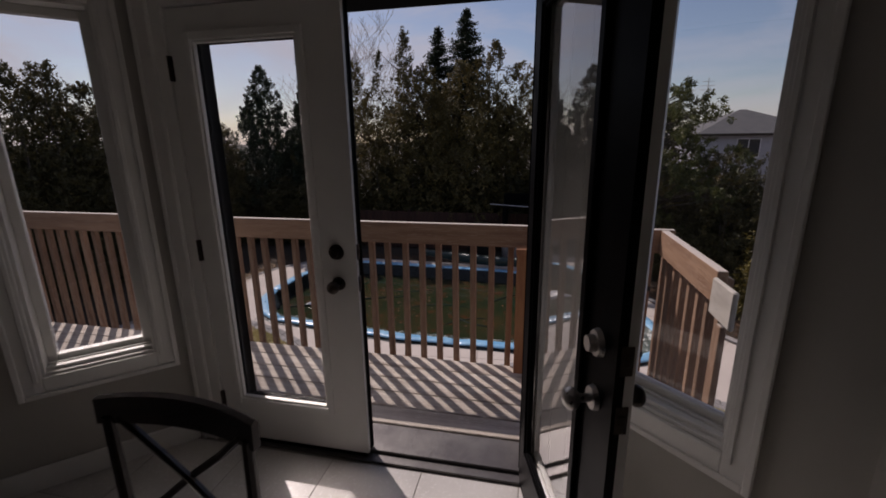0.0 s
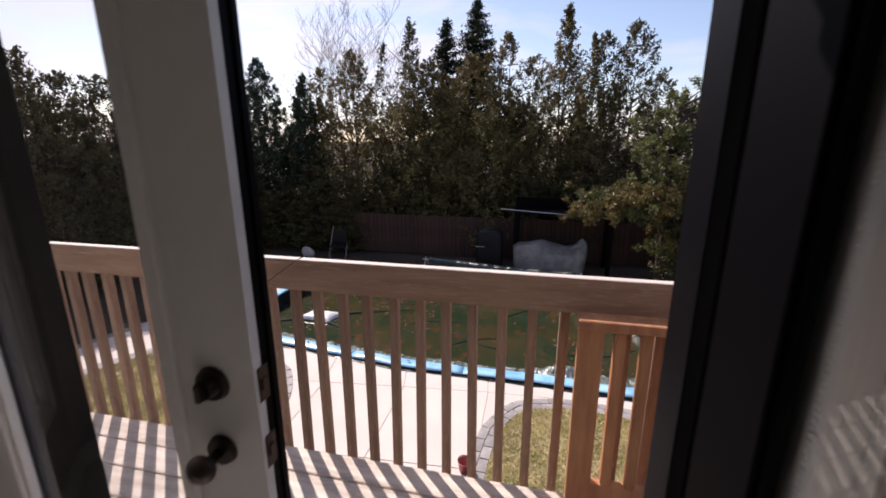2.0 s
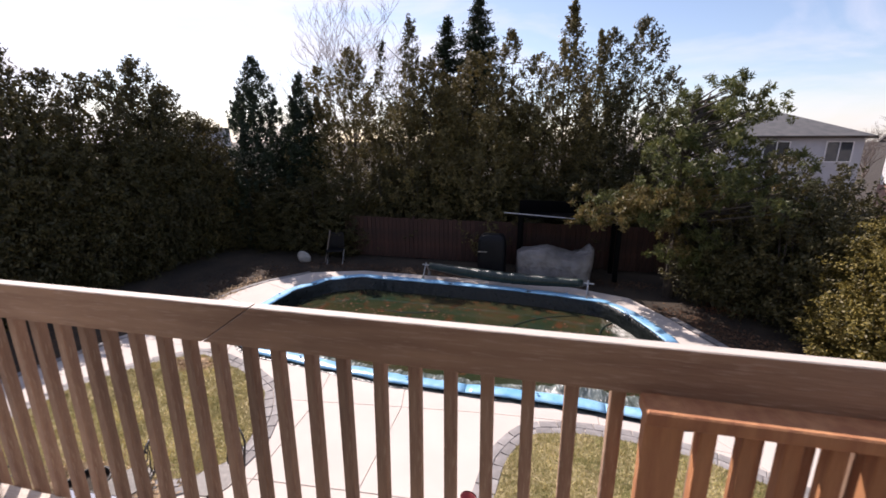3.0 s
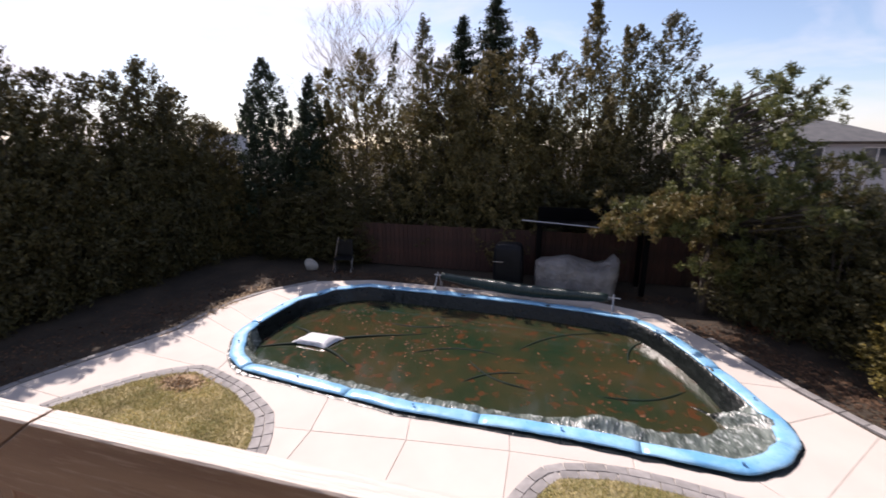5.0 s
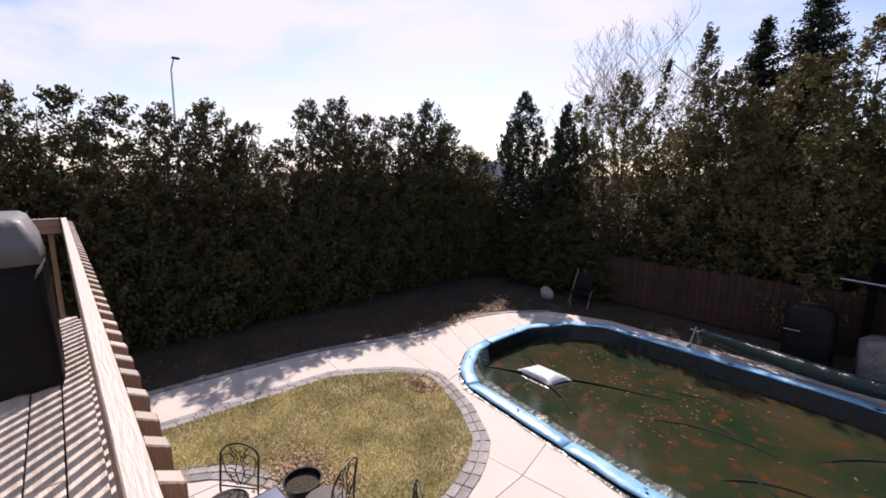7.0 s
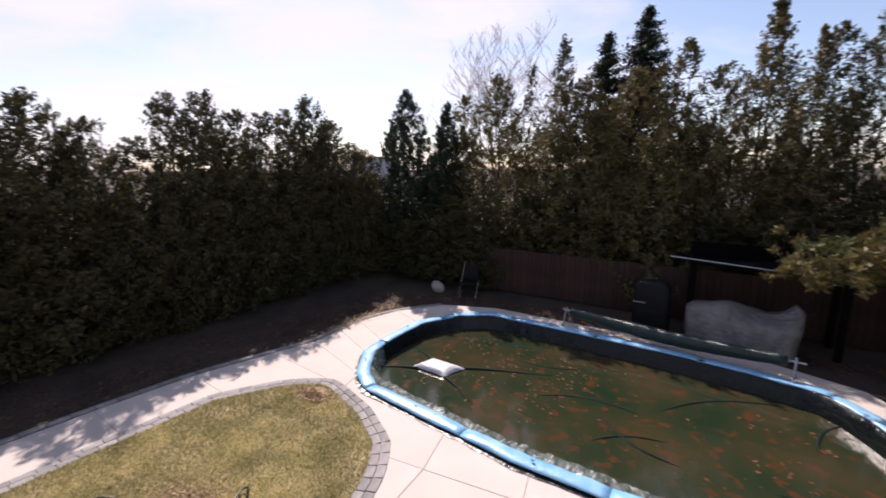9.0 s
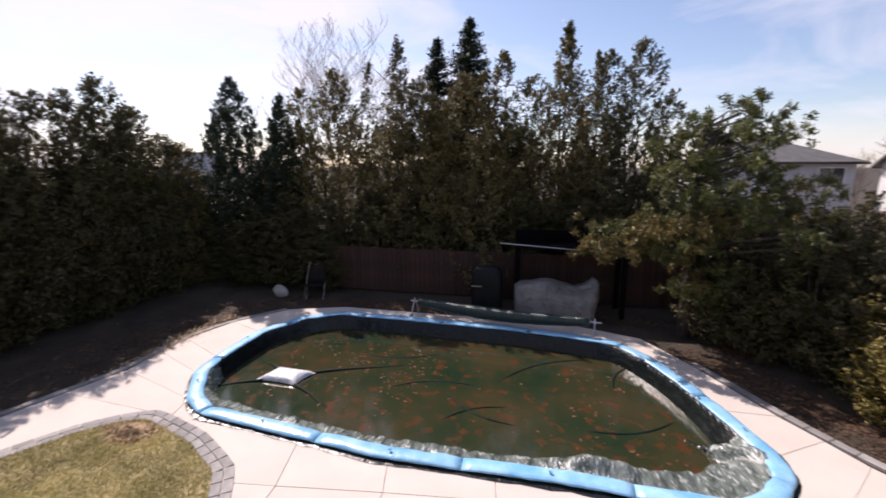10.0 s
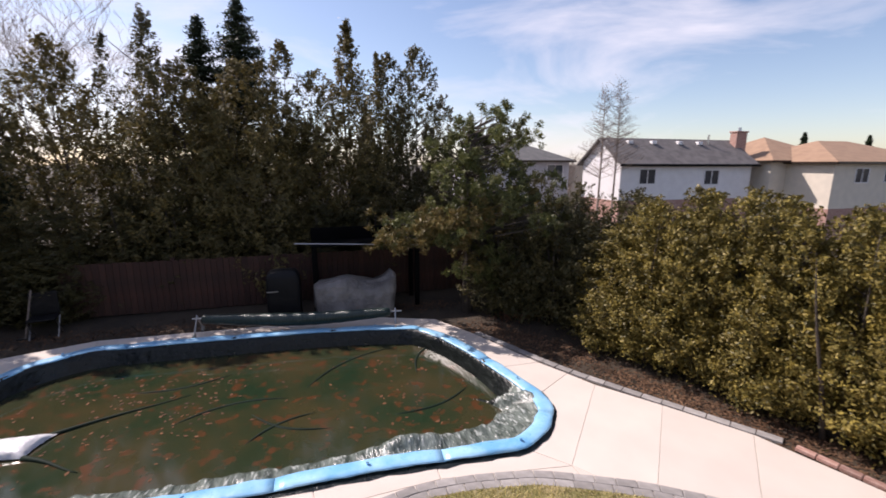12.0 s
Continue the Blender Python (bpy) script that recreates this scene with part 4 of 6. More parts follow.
    # creases of the sheet that show through the water
    for x, y, turn, length, bow in ((-2.2, 9.6, 12, 1.8, 0.25), (-0.2, 10.2, 35, 2.4, 0.3), (1.2, 9.0, 20, 1.6, -0.2), (0.3, 8.9, 150, 1.5, 0.2), (-1.0, 8.8, 30, 1.2, 0.15), (1.9, 10.2, 60, 1.6, 0.25), (-3.2, 10.9, 10, 1.7, -0.2)):
        ca, sa = math.cos(radians(turn)), math.sin(radians(turn))
        bm = bmesh.new()
        us = np.linspace(0, 1, 14)
        pts = [(x + ca * length * u - sa * bow * math.sin(3.1 * u), y + sa * length * u + ca * bow * math.sin(3.1 * u), WATER_Z - 0.008 + 0.006 * math.sin(9 * u)) for u in us]
        add_tube(bm, pts, [0.006 + 0.024 * math.sin(math.pi * u) for u in us], 6)
        part("sheet_crease", bm, M["crease"], p, smooth=True)
    # air pillow
    w = thing("air_pillow", (-4.2, 9.6, WATER_Z + 0.02), "silvery air pillow pushed up under the pool cover", "pillow", turn=-3)
    bm = bmesh.new()
    g = bmesh.ops.create_grid(bm, x_segments=22, y_segments=14, size=1)["verts"]
    for v in g:
        x, y = v.co.x, v.co.y
        f = (1 - x ** 4) * (1 - y ** 4)
        px, py = 0.42 * x * (1 - 0.1 * (1 - y * y)) + 0.06 * y, 0.27 * y * (1 - 0.14 * (1 - x * x))
        v.co = (px, py, 0.10 * f ** 0.6 + 0.015 * noise.noise(Vector((x * 5, y * 5, 0))))
    part("pillow", bm, M["pillow"], w, smooth=True)
    for k, (sx, sy, far) in enumerate(((-1, -1, 0.95), (1, 1, 1.7), (-1, 1, 0.6), (1, -1, 0.9))):
        bm = bmesh.new()
        pts = [(sx * (0.34 + far * t), sy * (0.24 + far * 0.5 * t) + 0.03 * math.sin(t * 5), -0.022 + 0.004 * (1 - t)) for t in np.linspace(0, 1, 9)]
        add_tube(bm, pts, [0.045 * (1 - 0.8 * t) for t in np.linspace(0, 1, 9)], 6)
        part("sheet_fold", bm, M["crease"], w, smooth=True)


pool()


def leaf_cloud(name, centres, normals, size, aspect, material, parent=None, label="", seed=1, spread=0.8, kind="stuff", fold=0.0):
    """Many small pointed leaves, one rhomb each, at the given places."""
    rng = np.random.default_rng(seed)
    n = len(centres)
    nrm = normals + rng.normal(0, spread, (n, 3))
    nrm /= np.linalg.norm(nrm, axis=1, keepdims=True) + 1e-9
    t = np.cross(nrm, rng.normal(0, 1, (n, 3)))
    t /= np.linalg.norm(t, axis=1, keepdims=True) + 1e-9
    u = np.cross(nrm, t)
    s = (size * rng.uniform(0.6, 1.4, n))[:, None]
    v = np.stack([centres - t * s, centres + u * s * aspect - nrm * s * fold, centres + t * s, centres - u * s * aspect - nrm * s * fold], 1).reshape(-1, 3)
    me = bpy.data.meshes.new(name)
    me.vertices.add(4 * n)
    me.vertices.foreach_set("co", v.astype(np.float32).ravel())
    me.loops.add(4 * n)
    me.loops.foreach_set("vertex_index", np.arange(4 * n, dtype=np.int32))
    me.polygons.add(n)
    me.polygons.foreach_set("loop_start", np.arange(0, 4 * n, 4, dtype=np.int32))
    me.update(calc_edges=True)
    me.materials.append(material)
    return part(name, me, None, parent, label, kind=kind)


def pool_litter():
    rng = np.random.default_rng(5)
    pts = []
    for _ in range(26):
        c = rng.uniform((-4.9, 8.2), (3.0, 11.4))
        for _ in range(int(rng.integers(5, 18))):
            q = c + rng.normal(0, 0.28, 2)
            if edge_inside(q):
                pts.append((q[0], q[1], WATER_Z + 0.004))
    for _ in range(110):
        q = rng.uniform((-5.5, 8.0), (3.3, 12.0))
        if edge_inside(q):
            pts.append((q[0], q[1], WATER_Z + 0.004))
    pts = np.array(pts)
    o = leaf_cloud("floating_leaves", pts, np.tile((0, 0, 1.0), (len(pts), 1)), 0.036, 0.55, M["sunkleaf"], None, "brown dead leaves floating on the pool cover", 5, 0.05)
    tagged(o, category="leaves")


INNER_POOL = inset(smooth_loop(resample(POOL, 0.4), 1), 0.75)


def edge_inside(q):
    return point_in(INNER_POOL, q[0], q[1])


pool_litter()

LAWN_1 = [(-7.0, 2.2), (-6.82, 3.5), (-6.78, 4.8), (-6.7, 6.3), (-6.1, 7.25), (-5.7, 7.6), (-5.27, 7.82), (-4.1, 7.45), (-3.25, 6.95), (-2.9, 6.4), (-2.68, 5.75),
          (-2.72, 5.2), (-3.1, 4.8), (-4.1, 4.5), (-5.0, 3.9), (-5.4, 3.2), (-5.5, 2.2)][::-1]
LAWN_2 = [(-0.05, 4.4), (-0.03, 5.5), (0.05, 6.2), (0.25, 6.62), (0.5, 6.93), (1.2, 7.09), (1.9, 7.06), (2.68, 6.92), (3.3, 6.64), (3.88, 6.35), (4.6, 5.85), (5.0, 4.9), (5.1, 3.4), (3.0, 3.2), (0.9, 3.3)][::-1]


def lawn(name, poly, label, seed):
    line = smooth_loop(resample(poly, 0.15), 1)
    line = inset(line, 0.26)
    xs = [p.x for p in line]
    ys = [p.y for p in line]
    bm = bmesh.new()
    lo = [bm.verts.new((v.x, v.y, GROUND + 0.018)) for v in line]
    f = bm.faces.new(lo)
    bmesh.ops.triangulate(bm, faces=[f])
    me_ob = structure(name, bm, M["lawn"], label)
    rng = np.random.default_rng(seed)
    n = 90000 if seed == 1 else 60000
    P = rng.uniform((min(xs), min(ys)), (max(xs), max(ys)), (n, 2))
    lx = [(p.x, p.y) for p in line]
    inside = np.zeros(n, bool)
    for i in range(len(lx)):
        a, b = lx[i], lx[(i + 1) % len(lx)]
        if a[1] == b[1]:
            continue
        hit = ((a[1] > P[:, 1]) != (b[1] > P[:, 1])) & (P[:, 0] < (b[0] - a[0]) * (P[:, 1] - a[1]) / (b[1] - a[1]) + a[0])
        inside ^= hit
    P = P[inside]
    n = len(P)
    a = rng.uniform(0, math.tau, n)
    h = rng.uniform(0.02, 0.05, n)
    lean = rng.normal(0, 0.022, (n, 2))
    z = GROUND + 0.016
    w = 0.005
    v = np.zeros((n, 3, 3))
    v[:, 0, :2] = P + np.stack([np.cos(a), np.sin(a)], 1) * w
    v[:, 1, :2] = P - np.stack([np.cos(a), np.sin(a)], 1) * w
    v[:, 2, :2] = P + lean
    v[:, :2, 2], v[:, 2, 2] = z, z + h
    me = bpy.data.meshes.new("grass")
    me.vertices.add(3 * n)
    me.vertices.foreach_set("co", v.astype(np.float32).ravel())
    me.loops.add(3 * n)
    me.loops.foreach_set("vertex_index", np.arange(3 * n, dtype=np.int32))
    me.polygons.add(n)
    me.polygons.foreach_set("loop_start", np.arange(0, 3 * n, 3, dtype=np.int32))
    me.update(calc_edges=True)
    me.materials.append(M["blade"])
    tagged(part("grass", me, None, None, "patchy green and straw-coloured spring grass", kind="stuff"), category="grass")
    return me_ob


lawn("lawn_1", LAWN_1, "patchy yellow-green spring lawn edged with grey pavers", 1)
lawn("lawn_2", LAWN_2, "patchy yellow-green lawn edged with grey pavers", 2)


# ---- fences ----
def board_fence(name, a, b, top, label):
    a, b = Vector(a), Vector(b)
    d = (b - a).normalized()
    f = thing(name, (a.x, a.y, GROUND - 0.03), label, "fence", turn=math.degrees(math.atan2(d.y, d.x)))
    n = (b - a).length
    h = top - GROUND + .03
    me = None
    k = int(n / 0.145)
    for i in range(k):
        if me is None:
            bm = bmesh.new()
            add_box(bm, (0.003, -0.01, 0.03), (0.141, 0.01, h), 0.004)
            me = mesh_of("board", bm)
            me.materials.append(M["fence"])
        o = part("board", me, None, f)
        o.location = (i * 0.145, random.uniform(-0.003, 0.003), random.uniform(-0.012, 0.012))
    for z in (0.35, h - 0.3):
        boxes("rail", M["fence"], f, ((0, 0.014, z), (n, 0.052, z + 0.09)))
    for i in range(int(n / 2.4) + 1):
        boxes("post", M["fence"], f, ((i * 2.4, 0.054, 0), (i * 2.4 + 0.09, 0.144, h + 0.05)), bevel=0.004)


board_fence("fence", (-5.9, 14.7), (7.5, 14.7), -0.92, "brown board fence in deep shade behind the pool")
board_fence("fence", (-11.9, -1.0), (-11.9, 14.5), -0.35, "brown board fence behind the cedar hedge")

# ---- trees ----
def crown_cloud(rng, height, base, R, clumps, leaves, size, plumes, flat, sharp):
    """Leaf places in clumps that fill a crown made of several upright plumes; with the clumps' middles."""
    C, N, mids = [], [], []
    P = [(0.0, 0.0, height, 0.9 * R)]
    for k in range(plumes - 1):
        a = k * 2.4 + rng.uniform(0, 1)
        o = R * rng.uniform(0.3, 0.62)
        P.append((math.cos(a) * o, math.sin(a) * o, height * rng.uniform(0.6, 0.92), R * rng.uniform(0.5, 0.72)))
    weight = np.array([p[3] ** 2 * p[2] for p in P])
    for _ in range(clumps):
        ox, oy, h, pr = P[rng.choice(len(P), p=weight / weight.sum())]
        u = rng.uniform(0, 1)
        z = base + (h - base) * u
        a = rng.uniform(0, math.tau)
        r = pr * min(1.0, (u + 0.2) / 0.35) * max(0.0, 1 - u) ** sharp * rng.uniform(0.1, 1.1) ** 0.5
        c = np.array((ox + math.cos(a) * r, oy + math.sin(a) * r, z))
        mids.append(c)
        s = size * rng.uniform(0.6, 1.3) * (1 - 0.6 * u ** 2)
        k = int(leaves * rng.uniform(0.6, 1.4) * (1 - 0.45 * u ** 3))
        # a spray that rises outwards and thins to its tip
        d = np.array((math.cos(a) + rng.normal(0, 0.35), math.sin(a) + rng.normal(0, 0.35), flat * rng.uniform(0.5, 1.2)))
        d /= np.linalg.norm(d)
        t = rng.uniform(-1, 1, (k, 1)) ** 1
        q = c + d * t * s * 2.1 + np.clip(rng.normal(0, 1, (k, 3)), -1.8, 1.8) * s * (0.62 - 0.34 * t)
        C.append(q)
        out = np.array((math.cos(a), math.sin(a), 0.5))
        N.append(np.tile(out, (k, 1)))
    return np.concatenate(C), np.concatenate(N), mids


def tree(name, at, height, R, clumps, leaves, leafsize, clumpsize, material, bark, label, seed, base=0.25, plumes=4, flat=1.3, sharp=0.6,
         trunk_r=0.07, stems=1, limbs=30, category="tree", group="", spread=0.9, aspect=0.45):
    rng = np.random.default_rng(seed)
    t = thing(name, (*at, GROUND - 0.04), label, category, group)
    C, N, mids = crown_cloud(rng, height, base, R, clumps, leaves, clumpsize, plumes, flat, sharp)
    for s in range(stems):
        off = rng.normal(0, 0.10 * (stems > 1), 2)
        bm = bmesh.new()
        pts = [(off[0] * (1 + 2.2 * u) + 0.03 * math.sin(u * 5 + s), off[1] * (1 + 2.2 * u) + 0.03 * math.cos(u * 4 + s), u * height * (0.93 - .1 * s)) for u in np.linspace(0, 1, 9)]
        add_tube(bm, pts, [trunk_r * (1 - 0.93 * u) for u in np.linspace(0, 1, 9)], 7)
        part("trunk", bm, bark, t, smooth=True)
    bm = bmesh.new()
    for c in mids[:limbs]:
        z = max(0.2, c[2] - np.hypot(c[0], c[1]) * 0.8)
        mid = (c[0] * 0.5, c[1] * 0.5, (z + c[2]) / 2 - 0.02)
        add_tube(bm, [(0, 0, z), mid, tuple(c)], [trunk_r * 0.35, trunk_r * 0.22, trunk_r * 0.08], 4)
    part("branching", bm, bark, t, kind="stuff")
    leaf_cloud("crown", C, N, leafsize, aspect, material, t, "", seed, spread)
    return t


HEDGE = "tall cedars of the hedge"
variants = []
for i in range(4):
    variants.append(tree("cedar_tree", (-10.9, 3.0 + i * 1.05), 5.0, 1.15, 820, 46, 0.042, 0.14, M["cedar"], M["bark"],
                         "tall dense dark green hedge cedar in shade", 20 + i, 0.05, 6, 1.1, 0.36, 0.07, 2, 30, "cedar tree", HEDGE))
# tops of the hedge along it, by distance from the house
HEDGE_TOP = [(-3, 2.5), (2.6, 2.55), (3.6, 2.8), (4.2, 2.45), (4.8, 3.05), (5.4, 2.54), (6.4, 2.7), (7.3, 2.4), (8.0, 2.85), (9.7, 3.0), (10.9, 2.85), (12.8, 3.45), (14.0, 2.7), (15.2, 1.9)]
hy, hz = zip(*HEDGE_TOP)
for i, y in enumerate(np.arange(-2.0, 15.2, 0.85)):
    want = (float(np.interp(y, hy, hz)) + 0.2 - GROUND) / 5.0
    m = Matrix.LocRotScale(Vector((-10.9 + random.uniform(-0.15, 0.15), y, GROUND - 0.04)), Euler((0, 0, random.uniform(0, 6.28))), None)
    v = variants[i % 4]
    if i < 4:
        v.location, v.rotation_euler = m.translation, m.to_euler()
        v.scale = (1.0, 1.0, want)
    else:
        keep = v.scale.copy()
        v.scale = (random.uniform(0.92, 1.1),) * 2 + (want * random.uniform(0.93, 1.07),)
        copy_thing(v, m)
        v.scale = keep

BACK = "evergreens behind the pool"


def H(z):
    return z - GROUND


tree("spire_cedar", (-9.92, 16.2), H(4.45), 1.95, 1300, 50, 0.048, 0.13, M["dark"], M["bark"], "dark spire-topped cedar with ragged outline", 41, 0.05, 7, 1.9, 0.62, group=BACK)
tree("spire_cedar", (-8.06, 16.2), H(3.85), 1.25, 800, 50, 0.048, 0.12, M["dark"], M["bark"], "narrow dark spire-topped cedar", 42, 0.05, 4, 1.9, 0.62, group=BACK)
for k, (x, y, z, R, mt, dens, lab, pl, sh) in enumerate((
        (-6.4, 16.8, 4.75, 1.75, "olive", 1000, "airy dark green cedar with sky showing through", 6, 0.6),
        (-4.3, 17.5, 5.85, 1.45, "cedar", 640, "slender cedar with a thin pointed top", 5, 0.85),
        (-3.4, 16.7, 4.3, 1.6, "olive", 1000, "olive-green cedar with several stems", 6, 0.62),
        (-1.85, 16.8, 4.4, 1.7, "olive", 1050, "olive-green rounded cedar by the fence", 6, 0.55),
        (-0.7, 17.6, 5.15, 1.4, "olive", 560, "thin leafy cedar with sky between its sprays", 4, 0.65),
        (0.25, 17.2, 4.3, 1.3, "olive", 500, "thin low cedar with gaps", 4, 0.45),
        (1.3, 17.8, 6.0, 1.8, "olive", 1050, "conical cedar with a pointed leader", 5, 0.95),
        (2.55, 17.3, 5.0, 1.3, "cedar", 480, "sparse dark cedar mixed with bare twigs", 4, 0.6),
        (3.5, 17.4, 5.25, 1.5, "cedar", 680, "sparse dark cedar with a rounded top", 4, 0.5),
        (5.1, 17.0, 2.7, 1.7, "cedar", 520, "dark cedar standing behind the pine", 5, 0.4),
        (7.3, 16.2, 1.2, 1.7, "cedar", 520, "low dark cedar by the fence", 5, 0.4))):
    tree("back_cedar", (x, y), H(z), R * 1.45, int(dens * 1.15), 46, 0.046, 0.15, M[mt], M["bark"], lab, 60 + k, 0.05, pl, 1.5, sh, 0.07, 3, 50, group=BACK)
tree("back_cedar", (-10.5, 14.3), H(2.2), 1.0, 420, 44, 0.036, 0.12, M["olive"], M["bark"], "low yellowish cedar at the end of the hedge", 59, 0.05, 5, 1.2, 0.5, group=BACK)
for i, x in enumerate(np.arange(-11.0, 7.6, 1.25)):
    m = Matrix.LocRotScale(Vector((x, (15.0 if x < -5.4 else 15.9) + random.uniform(-0.1, 0.25), GROUND - 0.04)), Euler((0, 0, random.uniform(0, 6.28))), None)
    v = variants[i % 4]
    keep = v.scale.copy()
    v.scale = (1.0, 1.0, random.uniform(0.5, 0.62))
    copy_thing(v, m)
    v.scale = keep


def spruce(at, height, R, seed):
    rng = np.random.default_rng(seed)
    t = thing("spruce_tree", (*at, GROUND - 0.04), "dark pointed spruce rising over the cedars", "tree", BACK)
    bm = bmesh.new()
    add_tube(bm, [(0, 0, 0), (0, 0, height * 0.5), (0, 0, height)], [0.13, 0.08, 0.015], 7)
    part("trunk", bm, M["bark"], t, smooth=True)
    C, N = [], []
    bm = bmesh.new()
    z = height * 0.35
    while z < height - 0.05:
        r = R * ((height - z) / (height * 0.65)) ** 0.85 + 0.05
        k = 7
        for i in range(k):
            a = rng.uniform(0, math.tau)
            rr = r * rng.uniform(0.7, 1.15)
            tip = np.array((math.cos(a) * rr, math.sin(a) * rr, z + rr * 0.12))
            add_tube(bm, [(0, 0, z), tuple(tip * (0.5, 0.5, 1) - (0, 0, 0.06 * rr)), tuple(tip)], [0.02, 0.012, 0.004], 4)
            m = int(95 * rr + 14)
            s = rng.uniform(0.1, 1, m)[:, None]
            q = np.array((0, 0, z)) * (1 - s) + tip * s + rng.normal(0, 1, (m, 3)) * (0.06 + 0.06 * rr, 0.06 + 0.06 * rr, 0.045)
            q[:, 2] -= 0.05
            C.append(q)
            N.append(np.tile((0, 0, 1.0), (m, 1)))
        z += 0.17
    part("branching", bm, M["bark"], t, kind="stuff")
    leaf_cloud("crown", np.concatenate(C), np.concatenate(N), 0.06, 0.4, M["dark"], t, "", seed, 0.7)


spruce((-2.09, 19.2), H(6.85), 2.1, 81)
spruce((-3.33, 19.3), H(6.2), 1.6, 82)


def bare_tree(name, at, height, seed, label, spread=0.5, levels=5, start=0.35, r0=0.12, mt="palebark", stems=1, up=0.35):
    rng = np.random.default_rng(seed)
    t = thing(name, (*at, GROUND - 0.04), label, "tree")
    bm_t, bm_b = bmesh.new(), bmesh.new()

    def grow(p, d, length, r, lv):
        n = 3
        pts = [p]
        q = p
        for i in range(n):
            d = (d + Vector(rng.normal(0, 0.06, 3)) + Vector((0, 0, 0.03))).normalized()
            q = q + d * length / n
            pts.append(q)
        add_tube(bm_t if lv == 0 else bm_b, pts, [max(0.006, r * (1 - 0.4 * i / n)) for i in range(n + 1)], 6 if lv < 2 else 3)
        if lv >= levels:
            return
        k = 3 if lv < 4 else 2
        for i in range(k + (lv == 0) * 3):
            a = rng.uniform(0, math.tau)
            side = Vector((math.cos(a), math.sin(a), 0))
            nd = (d * 1.0 + side * spread * rng.uniform(0.7, 1.3) + Vector((0, 0, up))).normalized()
            s = pts[-1] if i == 0 else pts[rng.integers(1, n + 1)]
            grow(s, nd, length * rng.uniform(0.62, 0.82), r * 0.55, lv + 1)
    for s in range(stems):
        grow(Vector((0.25 * s, 0, 0)), Vector((0.04 * s, 0, 1)), height * start, r0, 0)
    part("trunk", bm_t, M[mt], t, smooth=True)
    part("branching", bm_b, M[mt], t, kind="stuff")


bare_tree("bare_tree", (-8.7, 22.0), H(8.0), 7, "pale leafless tree with a wide fan of fine branches", 0.8, 7, 0.33, 0.085, up=0.3)


def leader_tree(at, top, seed, label):
    """A young leafless tree: one straight leader with many thin rising side branches."""
    rng = np.random.default_rng(seed)
    t = thing("bare_larch", (*at, GROUND - 0.3), label, "tree")
    bm = bmesh.new()
    h = top - GROUND + 0.3
    add_tube(bm, [(0, 0, 0), (0.05, 0, h * 0.5), (0.0, 0, h)], [0.09, 0.05, 0.01], 6)
    part("trunk", bm, M["palebark"], t)
    bm = bmesh.new()
    for i in range(110):
        u = rng.uniform(0.35, 0.98)
        a = rng.uniform(0, math.tau)
        r = (1 - u) * 2.6 + 0.25
        p = Vector((0.03, 0, h * u))
        e = p + Vector((math.cos(a) * r, math.sin(a) * r, r * 0.45))
        add_tube(bm, [p, p.lerp(e, 0.5) - Vector((0, 0, 0.05)), e], [0.018, 0.012, 0.005], 3)
        for _ in range(4):
            s = p.lerp(e, rng.uniform(0.3, 0.95))
            add_tube(bm, [s, s + Vector(rng.normal(0, 0.25, 3)) + Vector((0, 0, 0.12))], [0.008, 0.004], 3)
    part("branching", bm, M["palebark"], t, kind="stuff")


leader_tree((17.8, 26.9), 6.2, 3, "slender leafless larch before the white house")
leader_tree((18.7, 26.6), 6.6, 4, "slender leafless larch with a pale trunk")


